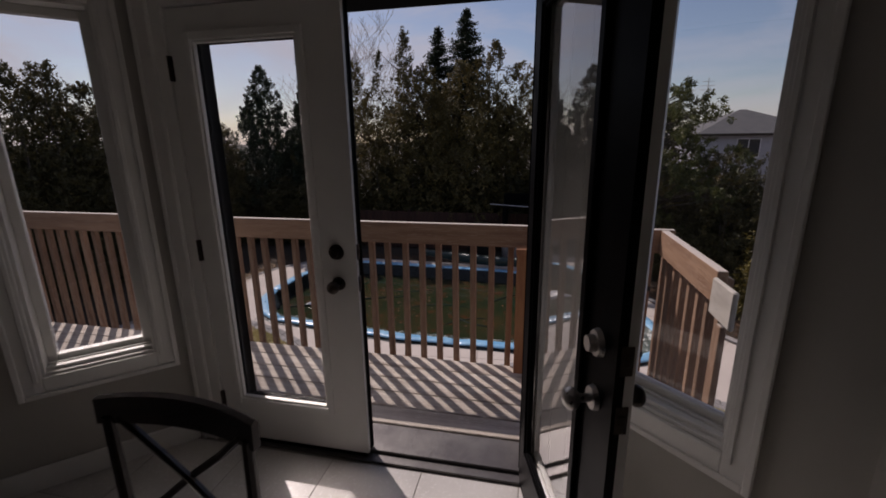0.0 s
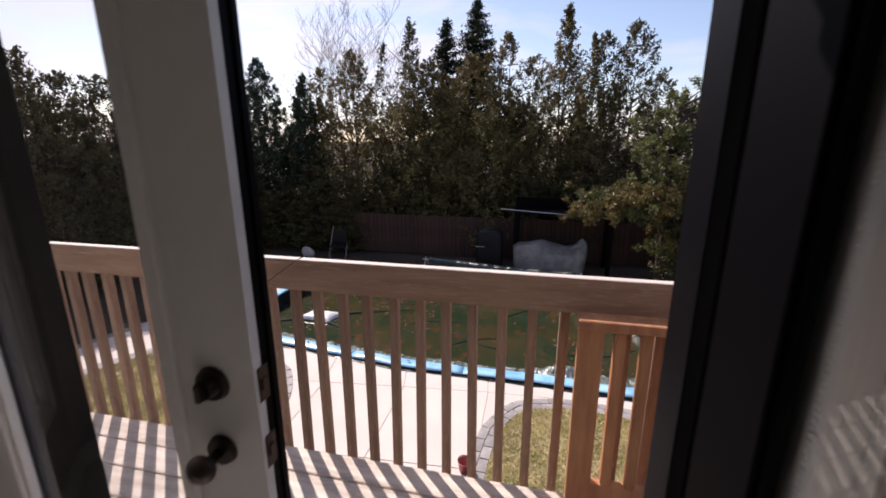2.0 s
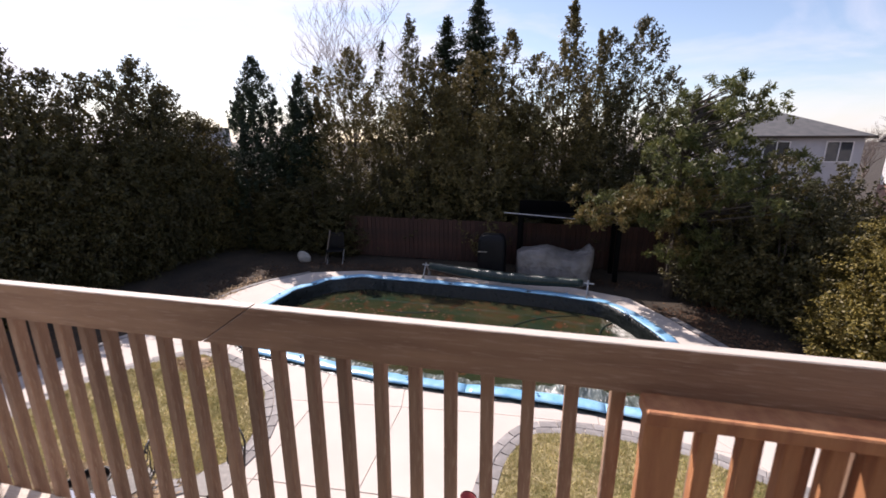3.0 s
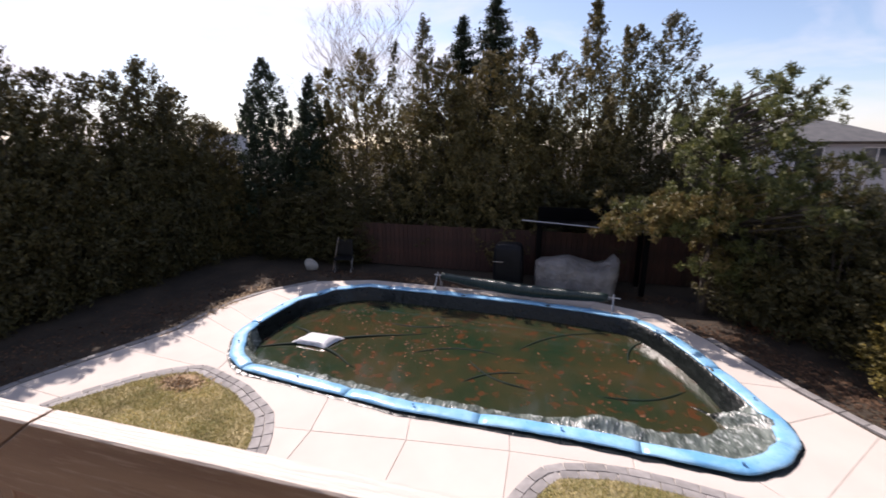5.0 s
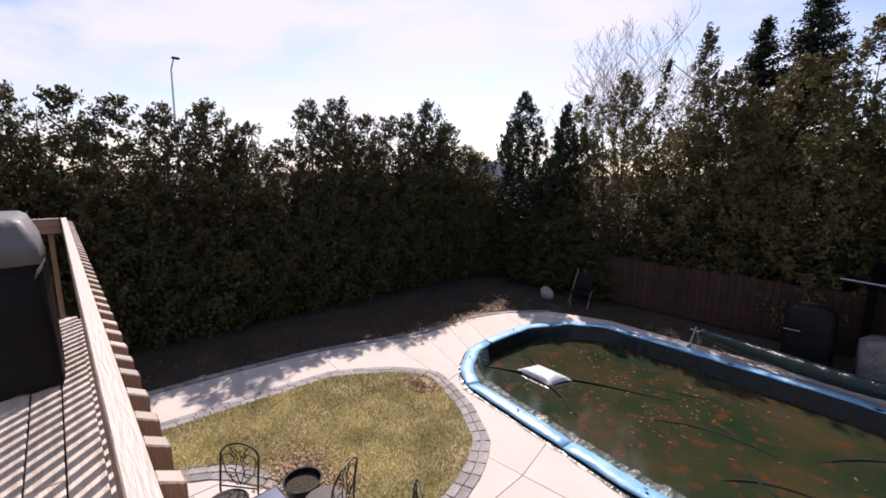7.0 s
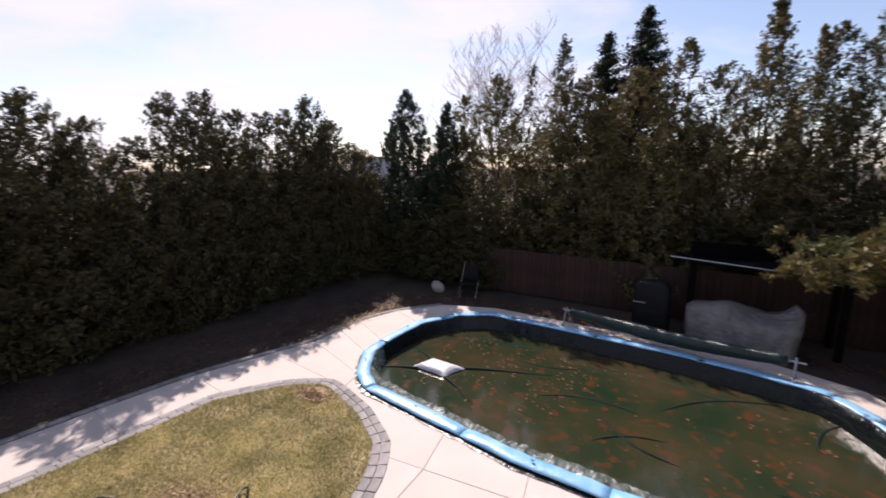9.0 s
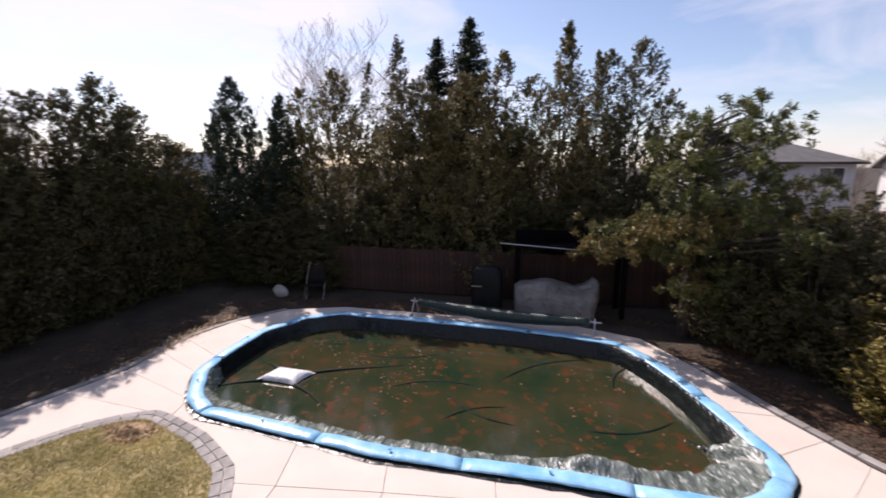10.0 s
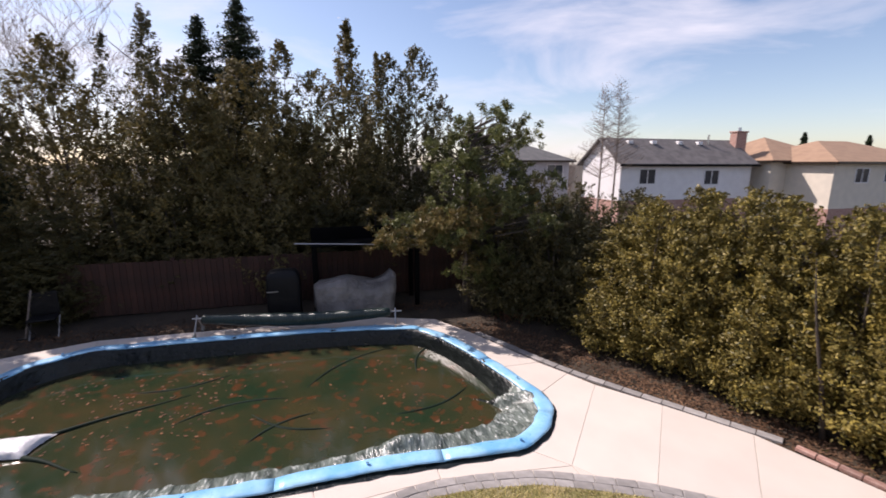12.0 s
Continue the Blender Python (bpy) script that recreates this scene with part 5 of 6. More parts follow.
def pine(at, seed=9):
    rng = np.random.default_rng(seed)
    t = thing("pine_tree", (*at, GROUND - 0.04), "open-crowned pine with tufted needles and a browning low bough", "tree", BACK)
    base = Vector((0, 0, 0))
    bm = bmesh.new()
    add_tube(bm, [(0, 0, 0), (0.05, 0, 1.6), (-0.08, 0, 3.0), (0.1, 0, 4.2), (0.35, 0.05, 4.8)], [0.13, 0.11, 0.085, 0.05, 0.02], 8)
    part("trunk", bm, M["bark"], t, smooth=True)
    bm = bmesh.new()
    green, brown = ([], []), ([], [])
    spots = []
    for k in range(70):
        u = rng.uniform(0, 1)
        z = 2.2 + 2.75 * u
        a = rng.uniform(0, math.tau)
        r = (1.9 * (1 - 0.55 * u)) * rng.uniform(0.35, 1.0)
        spots.append((np.array((math.cos(a) * r + 0.45, math.sin(a) * r, min(z + 0.12 * r, 5.1 - 0.25 * abs(math.cos(a) * r)))), z - 0.35, False))
    for k in range(60):
        x = rng.uniform(-2.15, 0.2)
        spots.append((np.array((x, rng.uniform(-1.1, 0.2), 2.45 + 0.12 * x + rng.uniform(-0.33, 0.33))), 2.3, k % 3 > 0))
    for k in range(90):
        spots.append((np.array((rng.uniform(-0.3, 2.7), rng.uniform(-0.9, 0.6), rng.uniform(0.7, 3.3))), 2.0, k % 3 == 0))
    for c, z0, br in spots:
        c = np.array(c)
        mid = (c[0] * 0.5, c[1] * 0.5, (z0 + c[2]) / 2)
        add_tube(bm, [(0, 0, max(0.8, z0)), mid, tuple(c)], [0.03, 0.018, 0.007], 4)
        for _ in range(5):
            cc = c + rng.normal(0, 1, 3) * (0.17, 0.17, 0.10)
            m = 42
            q = rng.normal(0, 1, (m, 3))
            q /= np.linalg.norm(q, axis=1, keepdims=True)
            g = brown if br else green
            g[0].append(cc + q * rng.uniform(0.02, 0.12, (m, 1)))
            g[1].append(np.cross(q, rng.normal(0, 1, (m, 3))))
    part("branching", bm, M["bark"], t, kind="stuff")
    leaf_cloud("crown", np.concatenate(green[0]), np.concatenate(green[1]), 0.06, 0.24, M["pineleaf"], t, "", seed, 0.2)
    leaf_cloud("browning_bough", np.concatenate(brown[0]), np.concatenate(brown[1]), 0.06, 0.24, M["brownleaf"], t, "browning needles", seed, 0.2)


pine((3.75, 12.7))

RIGHT = "sunlit cedars along the path"
right = []
for i in range(3):
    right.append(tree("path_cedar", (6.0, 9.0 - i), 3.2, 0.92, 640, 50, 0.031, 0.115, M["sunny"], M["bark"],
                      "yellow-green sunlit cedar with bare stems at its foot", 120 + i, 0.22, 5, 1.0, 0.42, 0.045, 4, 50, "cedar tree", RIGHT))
spots = [(6.0, 9.9, 0.3), (6.2, 9.2, 0.85), (6.5, 8.5, 1.1), (6.75, 7.8, 1.12), (6.9, 7.1, 0.95), (7.1, 6.4, 0.9), (7.3, 5.7, 0.85), (7.45, 5.0, 0.8), (7.6, 4.2, 0.8), (6.8, 9.9, 0.85), (7.4, 9.0, 1.0), (7.8, 8.0, 1.0), (8.0, 7.0, 0.9), (8.2, 5.9, 0.85)]
for i, (x, y, z) in enumerate(spots):
    m = Matrix.LocRotScale(Vector((x, y, GROUND - 0.04)), Euler((0, 0, random.uniform(0, 6.28))), None)
    v = right[i % 3]
    sc = (1.0, 1.0, H(z) / 3.2)
    if i < 3:
        v.location, v.rotation_euler, v.scale = m.translation, m.to_euler(), sc
    else:
        keep = v.scale.copy()
        v.scale = (random.uniform(0.9, 1.1),) * 2 + (sc[2],)
        copy_thing(v, m)
        v.scale = keep
for k, (x, y, z, R) in enumerate(((4.7, 12.6, 0.2, 0.9), (5.7, 11.6, 0.7, 0.9), (6.3, 10.5, 0.6, 0.9), (6.9, 12.6, 1.0, 1.1), (5.4, 13.4, 0.6, 1.0), (7.4, 11.2, 0.9, 0.9))):
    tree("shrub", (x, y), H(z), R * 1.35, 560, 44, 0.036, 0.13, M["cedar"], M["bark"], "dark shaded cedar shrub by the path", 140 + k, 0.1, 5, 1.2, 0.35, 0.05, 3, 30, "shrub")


# ---- houses beyond the trees ----
def roof_slab(bm, pts, t=0.14):
    """A sloping slab over four corners."""
    a = [bm.verts.new(p) for p in pts]
    b = [bm.verts.new((p[0], p[1], p[2] - t)) for p in pts]
    bm.faces.new(a), bm.faces.new(b[::-1])
    for i in range(len(pts)):
        j = (i + 1) % len(pts)
        bm.faces.new((a[i], b[i], b[j], a[j]))


def far_window(h, x, y, z, w, hh, face="y", two=False):
    win = thing("window", (x, y, z))
    win.parent = h
    if face == "x":
        win.rotation_euler = (0, 0, -math.pi / 2)
    boxes("window_frame", M["siding"], win, ((-w / 2 - 0.06, -0.04, -0.06), (-w / 2, 0.02, hh + 0.06)), ((w / 2, -0.04, -0.06), (w / 2 + 0.06, 0.02, hh + 0.06)),
          ((-w / 2, -0.04, -0.06), (w / 2, 0.02, 0)), ((-w / 2, -0.04, hh), (w / 2, 0.02, hh + 0.06)), ((-0.03, -0.04, 0), (0.03, 0.02, hh)))
    for x0, x1 in ((-w / 2, -0.03), (0.03, w / 2)):
        boxes("pane", M["pane"], win, ((x0, -0.01, 0), (x1, 0.0, hh)))


def white_house():
    h = thing("white_house", (0, 0, 0), "two-storey house with white siding and a dark brown shingled roof", "house")
    x0, x1, y0, y1, eave, ridge = 20.3, 32.1, 28.0, 32.5, 1.62, 3.4
    z0 = -4.6
    ym = (y0 + y1) / 2
    bm = bmesh.new()
    add_box(bm, (x0 + 0.02, y0 + 0.02, z0), (x1 - 0.02, y1, eave))
    a = [bm.verts.new(p) for p in ((x0 + .02, y0 + .02, eave), (x0 + .02, y1, eave), (x0 + .02, ym, ridge - .1), (x1 - .02, y0 + .02, eave), (x1 - .02, y1, eave), (x1 - .02, ym, ridge - .1))]
    bm.faces.new((a[0], a[1], a[2])), bm.faces.new((a[3], a[5], a[4]))
    part("wall", bm, M["siding"], h)
    bm = bmesh.new()
    z = -1.0
    while z < ridge - 0.2:
        t = 0 if z < eave else (z - eave) / (ridge - eave)
        add_box(bm, (x0, y0 + t * (ym - y0) + 0.05, z), (x0 + 0.019, y1 - t * (y1 - ym) - 0.05, z + 0.17))
        z += 0.19
    z = -1.0
    while z < eave - 0.15:
        add_box(bm, (x0, y0, z), (x1, y0 + 0.019, z + 0.17))
        z += 0.19
    part("siding", bm, M["siding"], h, kind="stuff")
    boxes("brick_base", M["brick"], h, ((x0 - 0.04, y0 - 0.04, z0), (x1 + .04, y0 - .002, -1.05)), ((x0 - 0.04, y0 - .002, z0), (x0 - .002, y1, -1.05)))
    bm = bmesh.new()
    o = 0.35
    roof_slab(bm, ((x0 - o, y0 - o, eave - 0.1), (x1 + o, y0 - o, eave - 0.1), (x1 + o, ym, ridge), (x0 - o, ym, ridge)))
    roof_slab(bm, ((x0 - o, ym, ridge), (x1 + o, ym, ridge), (x1 + o, y1 + o, eave - 0.1), (x0 - o, y1 + o, eave - 0.1)))
    part("roof", bm, M["brownshingle"], h)
    boxes("gutter", M["black"], h, ((x0 - o, y0 - o - 0.1, eave - 0.27), (x1 + o, y0 - o, eave - 0.14)))
    bm = bmesh.new()
    add_box(bm, (x0 - o - 0.03, y0 - o, eave - 0.3), (x0 - o, y0 - o + 0.1, eave - 0.1))
    part("fascia", bm, M["siding"], h)
    far_window(h, x0 + 2.25, y0, 0.14, 1.3, 0.98)
    far_window(h, x0 + 8.0, y0, 0.05, 1.3, 0.98)
    for x in (x0 + 1.9, x0 + 4.0, x0 + 6.4, x0 + 8.3):
        boxes("roof_vent", M["siding"], h, ((x - 0.2, ym - 0.7, ridge - 0.45), (x + 0.2, ym - 0.35, ridge - 0.2)), bevel=0.03)
    c = part("chimney", bmesh.new(), M["brick"], h)
    bm = bmesh.new()
    add_box(bm, (x1 - 0.25, ym - 0.9, -4.6), (x1 + 0.8, ym - 0.3, ridge + 0.55), 0.02)
    add_box(bm, (x1 - 0.31, ym - 0.96, ridge + 0.55), (x1 + 0.86, ym - 0.24, ridge + 0.66), 0.02)
    c.data = mesh_of("chimney", bm)
    c.data.materials.append(M["brick"])
    bm = bmesh.new()
    add_rod(bm, (x1 + 0.3, ym - 0.6, ridge + 0.66), (x1 + 0.3, ym - 0.6, ridge + 0.95), 0.13, 0.1, 10)
    part("chimney_pot", bm, M["metal"], h)
    bm = bmesh.new()
    add_rod(bm, (x1 - 2.6, ym - 0.5, ridge - 0.5), (x1 - 2.6, ym - 0.5, ridge + 0.35), 0.07, 0.07, 8)
    part("vent_pipe", bm, M["metal"], h)


def hip_house(name, x0, x1, y0, y1, eave, ridge, wall, roof, label, windows=(), z0=-4.6, tri=None):
    h = thing(name, (0, 0, 0), label, "house")
    boxes("wall", M[wall], h, ((x0, y0, z0), (x1, y1, eave)))
    o = 0.4
    r = min(x1 - x0, y1 - y0) / 2 + o
    bm = bmesh.new()
    A = [(x0 - o, y0 - o), (x1 + o, y0 - o), (x1 + o, y1 + o), (x0 - o, y1 + o)]
    if (x1 - x0) >= (y1 - y0):
        R0, R1 = (x0 - o + r, (y0 + y1) / 2), (x1 + o - r, (y0 + y1) / 2)
        faces = ((0, 1, "R1", "R0"), (1, 2, "R1"), (2, 3, "R0", "R1"), (3, 0, "R0"))
    else:
        R0, R1 = ((x0 + x1) / 2, y0 - o + r), ((x0 + x1) / 2, y1 + o - r)
        faces = ((0, 1, "R0"), (1, 2, "R1", "R0"), (2, 3, "R1"), (3, 0, "R0", "R1"))
    pt = {0: (*A[0], eave), 1: (*A[1], eave), 2: (*A[2], eave), 3: (*A[3], eave), "R0": (*R0, ridge), "R1": (*R1, ridge)}
    for f in faces:
        roof_slab(bm, [pt[k] for k in f])
    part("roof", bm, M[roof], h)
    boxes("gutter", M["bronze"], h, ((x0 - o, y0 - o - 0.08, eave - 0.16), (x1 + o, y0 - o, eave - 0.02)), ((x0 - o - 0.08, y0 - o, eave - 0.16), (x0 - o, y1 + o, eave - 0.02)))
    for (x, y, z, w, hh, f) in windows:
        far_window(h, x, y, z, w, hh, f)
    return h


white_house()
hip_house("grey_house", 12.4, 20.3, 34.5, 42.0, 1.8, 3.6, "greysiding", "shingle", "pale grey house with a dark hipped roof",
          ((15.5, 34.5, 0.2, 1.4, 1.2, "y"), (19.0, 34.5, 0.2, 1.4, 1.2, "y")))
h = hip_house("beige_house", 34.6, 46.0, 24.0, 32.0, 1.7, 3.35, "stucco", "tanshingle", "cream stucco house with a tan hipped roof",
              ((37.45, 24.0, 0.25, 1.3, 0.95, "y"), (40.5, 24.0, 0.25, 1.3, 0.95, "y")))
boxes("brick_base", M["brick"], h, ((34.5, 23.9, -4.6), (46.1, 23.998, -1.6)), ((34.5, 23.998, -4.6), (34.598, 27.19, -1.6)))
hip_house("beige_wing", 33.0, 40.3, 27.2, 34.5, 1.8, 3.75, "stucco", "tanshingle", "set-back cream wing with a tan hipped roof")
for k, (x, y, top) in enumerate(((83.9, 60.0, 7.1), (100.8, 60.0, 6.9))):
    far = thing("distant_spruce", (x, y, -3.9), "small dark spruce far behind the tan roofs", "tree")
    bm = bmesh.new()
    add_rod(bm, (0, 0, 0), (0, 0, top + 3.9), 0.25, 0.05, 6)
    part("trunk", bm, M["bark"], far)
    rng = np.random.default_rng(90 + k)
    zz = rng.uniform(0.0, 1.0, 2600) ** 0.7
    aa = rng.uniform(0, math.tau, 2600)
    rr = (1 - zz) * 4.2 * rng.uniform(0.3, 1.0, 2600) * (0.75 + 0.25 * np.sin(zz * 50)) + 0.1
    C = np.stack([np.cos(aa) * rr, np.sin(aa) * rr, zz * (top + 3.9)], 1)
    leaf_cloud("crown", C, np.tile((0, 0, 1.0), (2600, 1)), 0.22, 0.5, M["dark"], far, "", 90 + k, 0.8)
bare_tree("bare_tree", (27.0, 45.0), H(3.9), 17, "low leafless tree between the far houses", 0.8, 6, 0.3, 0.1, up=0.2)
hip_house("distant_building", -66.0, -59.5, 70.0, 76.0, 4.0, 4.3, "greysiding", "shingle", "flat-roofed distant grey building")


# ---- things of the yard ----
def street_lamp():
    s = thing("street_lamp", (-40, 10.6, -3.65), "tall slender street lamp beyond the hedge", "street lamp")
    bm = bmesh.new()
    add_tube(bm, [(0, 0, 0), (0, 0, 8), (0.02, 0.1, 13.0), (0.02, 0.35, 13.8)], [0.11, 0.09, 0.06, 0.05], 8)
    part("pole", bm, M["metal"], s)
    bm = bmesh.new()
    add_box(bm, (-0.12, 0.2, 13.75), (0.14, 0.75, 13.92), 0.04)
    part("head", bm, M["bronze"], s)


street_lamp()


def reel():
    r = thing("solar_cover_reel", (-2.5, 12.8, GROUND), "dark green solar blanket rolled on a reel behind the pool", "cover reel", turn=-9)
    n = 4.35
    bm = bmesh.new()
    pts = [(x, 0.01 * math.sin(x * 2), 0.36 - 0.09 * math.sin(math.pi * x / n)) for x in np.linspace(0.12, n - 0.12, 30)]
    add_tube(bm, pts, [0.10 + 0.05 * math.sin(math.pi * i / 29) + 0.01 * random.uniform(-1, 1) for i in range(30)], 14)
    part("roll", bm, M["roll"], r, smooth=True)
    for x in (0, n):
        bm = bmesh.new()
        add_tube(bm, [(x, -0.22, 0.07), (x, 0, 0.44), (x, 0.22, 0.07)], 0.018, 6)
        add_rod(bm, (x - 0.1, 0, 0.37), (x + 0.14, 0, 0.37), 0.02)
        part("stand", bm, M["metal"], r)
        for y in (-0.22, 0.22):
            bm = bmesh.new()
            add_rod(bm, (x - 0.02, y, 0.06), (x + 0.02, y, 0.06), 0.06, seg=16)
            part("wheel", bm, M["stone"], r)


reel()


def tarp_heap():
    t = thing("covered_furniture", (1.0, 13.45, GROUND - 0.03), "garden furniture under a loose grey tarpaulin", "tarp")
    bm = bmesh.new()
    n = 60
    rings = []
    for z, fx, fy in ((0.02, 1.0, 1.0), (0.3, 0.99, 0.98), (0.6, 1.0, 0.95), (0.85, 0.98, 0.9), (0.97, 0.86, 0.75), (1.02, 0.6, 0.5), (1.03, 0.2, 0.15)):
        ring = []
        for i in range(n):
            a = i / n * math.tau
            cx, cy = math.cos(a), math.sin(a)
            q = max(abs(cx), abs(cy)) ** 0.8
            fold = 1 + (0.07 * abs(math.sin(a * 5.5)) + 0.05 * noise.noise(Vector((a * 6, z * 2, 1)))) * (1.15 - z) * (z < 0.98)
            x, y = cx / q * (1.05 - 0.14 * (1 - z)) * fx * fold, cy / q * 0.42 * fy * fold
            zz = z * 0.9 + 0.26 * noise.noise(Vector((x * 1.6 + 4, y * 1.6, 3))) * (z > 0.5) + (0.10 if x > 0.75 and z > 0.8 else 0) - (0.1 * (x + 0.4) ** 2 * (z > 0.9) if abs(x) < 0.9 else 0)
            ring.append(bm.verts.new((x, y, zz)))
        rings.append(ring)
    for a, b in zip(rings, rings[1:]):
        for k in range(n):
            bm.faces.new((a[k], a[(k + 1) % n], b[(k + 1) % n], b[k]))
    bm.faces.new(rings[-1])
    part("tarpaulin", bm, M["tarp"], t, smooth=True)


tarp_heap()


def pergola():
    p = thing("garden_swing_frame", (0.0, 13.6, GROUND - 0.03), "dark canopy frame with a pale front bar over the covered furniture", "canopy")
    h = 1.72
    for x in (0.03, 2.65):
        for y in (0.0, 0.85):
            boxes("post", M["black"], p, ((x - 0.06, y - 0.05, 0), (x + 0.06, y + 0.05, h)), bevel=0.008)
    bm = bmesh.new()
    add_rod(bm, (-0.42, -0.1, h + 0.13), (2.75, -0.1, h - 0.05), 0.018)
    part("front_bar", bm, M["metal"], p)
    boxes("canopy", M["black"], p, ((-0.05, -0.04, h), (2.75, 0.9, h + 0.03)), bevel=0.008)
    boxes("canopy_back", M["black"], p, ((-0.05, 0.9, h - 0.1), (2.75, 0.93, h + 0.36)), bevel=0.008)


pergola()


def covered_barbecue():
    b = thing("covered_barbecue", (-0.72, 13.45, GROUND - 0.03), "barbecue under a sagging black cover in the shade of the fence", "grill")
    bm = bmesh.new()
    rings = []
    for z, f in ((0.0, 1.0), (0.35, 0.98), (0.8, 0.97), (1.08, 0.95), (1.2, 0.8), (1.24, 0.5)):
        ring = []
        for i in range(40):
            a = i / 40 * math.tau
            q = max(abs(math.cos(a)), abs(math.sin(a))) ** 0.8
            r = f * (1 + 0.05 * noise.noise(Vector((math.cos(a) * 3, math.sin(a) * 3, z * 2))) + 0.03 * abs(math.sin(a * 7)) * (1.2 - z))
            ring.append(bm.verts.new((math.cos(a) / q * 0.4 * r, math.sin(a) / q * 0.28 * r, z)))
        rings.append(ring)
    for r0, r1 in zip(rings, rings[1:]):
        for k in range(40):
            bm.faces.new((r0[k], r0[(k + 1) % 40], r1[(k + 1) % 40], r1[k]))
    bm.faces.new(rings[-1])
    part("cover", bm, M["blackfab"], b, smooth=True)
    boxes("handle", M["metal"], b, ((-0.36, -0.36, 0.78), (-0.1, -0.34, 0.8)), bevel=0.004)


covered_barbecue()


def shade_things():
    g = thing("garden_chair", (-5.75, 13.7, GROUND - 0.03), "dark folding garden chair in the shade of the fence", "chair", turn=15)
    boxes("seat", M["blackfab"], g, ((-0.25, -0.22, 0.4), (0.25, 0.22, 0.44)), bevel=0.01)
    boxes("backrest", M["blackfab"], g, ((-0.25, 0.22, 0.44), (0.25, 0.26, 0.95)), bevel=0.01)
    for x in (-0.24, 0.24):
        for y in (-0.2, 0.2):
            bm = bmesh.new()
            add_rod(bm, (x, y, 0), (x, -y * 0.9, 0.4), 0.012)
            part("leg", bm, M["metal"], g)
    b = thing("rake", (-6.05, 13.55, GROUND - 0.03), "pale wooden pole of a rake leaning by the fence", "rake")
    bm = bmesh.new()
    add_rod(bm, (0, 0, 0.02), (0.12, 0.25, 1.05), 0.016)
    part("pole", bm, M["palebark"], b)
    bm = bmesh.new()
    add_box(bm, (-0.16, -0.02, 0.0), (0.16, 0.02, 0.035), 0.005)
    for i in range(9):
        add_rod(bm, (-0.15 + i * 0.0375, 0, 0.02), (-0.15 + i * 0.0375, -0.07, 0.0), 0.005, seg=5)
    part("rake_head", bm, M["iron"], b)
    s = thing("garden_ornament", (-6.85, 13.6, GROUND - 0.03), "pale broken stone ornament on the soil", "stone")
    bm = bmesh.new()
    bmesh.ops.create_icosphere(bm, subdivisions=3, radius=0.2)
    for v in bm.verts:
        v.co *= 1 + 0.4 * noise.noise(v.co * 4)
        v.co = Vector((v.co.x * 1.2, v.co.y * 0.7, v.co.z + 0.15))
    part("stone", bm, M["stone"], s, smooth=False)


shade_things()


def bistro_chair(at, turn):
    c = thing("bistro_chair", at, "black wrought-iron bistro chair with a scrolled arched back", "chair", "bistro set on the patio", turn=turn)
    w = 0.21
    bm = bmesh.new()
    add_tube(bm, [(-w, 0.02, 0), (-w, 0.0, 0.45), (-w, 0.05, 0.82)], 0.011)
    add_tube(bm, [(w, 0.02, 0), (w, 0.0, 0.45), (w, 0.05, 0.82)], 0.011)
    add_tube(bm, [(w * math.cos(a), 0.05 + 0.02 * math.sin(a), 0.80 + 0.13 * math.sin(a)) for a in np.linspace(0, math.pi, 14)], 0.010)
    part("back_frame", bm, M["iron"], c)
    bm = bmesh.new()
    for sx in (-1, 1):
        for k, (r, cz, cx) in enumerate(((0.09, 0.76, 0.10), (0.07, 0.60, 0.09), (0.055, 0.83, 0.06))):
            pts = [(sx * (cx + r * (1 - 0.07 * i) * math.cos(0.5 * i + k)), 0.035, cz + r * (1 - 0.07 * i) * math.sin(0.5 * i + k)) for i in range(12)]
            add_tube(bm, pts, 0.006, 5)
        add_tube(bm, [(0, 0.03, 0.48), (sx * 0.05, 0.035, 0.62), (sx * 0.02, 0.04, 0.78), (sx * 0.1, 0.045, 0.90)], 0.006, 5)
        add_tube(bm, [(sx * 0.03, 0.03, 0.48), (sx * 0.15, 0.035, 0.6), (sx * 0.19, 0.04, 0.76)], 0.006, 5)
    part("scrollwork", bm, M["iron"], c)
    bm = bmesh.new()
    add_tube(bm, [(-w, 0, 0.48), (w, 0, 0.48)], 0.008)
    add_rod(bm, (0, -0.2, 0.445), (0, -0.2, 0.46), 0.205, seg=24)
    part("seat", bm, M["iron"], c)
    for sx in (-1, 1):
        bm = bmesh.new()
        add_tube(bm, [(sx * 0.17, -0.36, 0), (sx * 0.14, -0.32, 0.44)], 0.011)
        part("leg", bm, M["iron"], c)


def patio_table(at):
    t = thing("patio_table", at, "rectangular table with a glossy blue-grey top on iron legs", "table", "bistro set on the patio", turn=4)
    boxes("tabletop", M["bluetop"], t, ((-0.74, -0.42, 0.70), (0.74, 0.42, 0.712)), bevel=0.003)
    bm = bmesh.new()
    add_tube(bm, [(-0.75, -0.43, 0.70), (0.75, -0.43, 0.70), (0.75, 0.43, 0.70), (-0.75, 0.43, 0.70), (-0.75, -0.40, 0.70)], 0.012)
    part("rim", bm, M["iron"], t)
    for x in (-0.66, 0.66):
        for y in (-0.34, 0.34):
            bm = bmesh.new()
            add_tube(bm, [(x * 1.04, y * 1.05, 0), (x * 0.9, y * 0.85, 0.35), (x, y, 0.69)], 0.013)
            part("leg", bm, M["iron"], t)


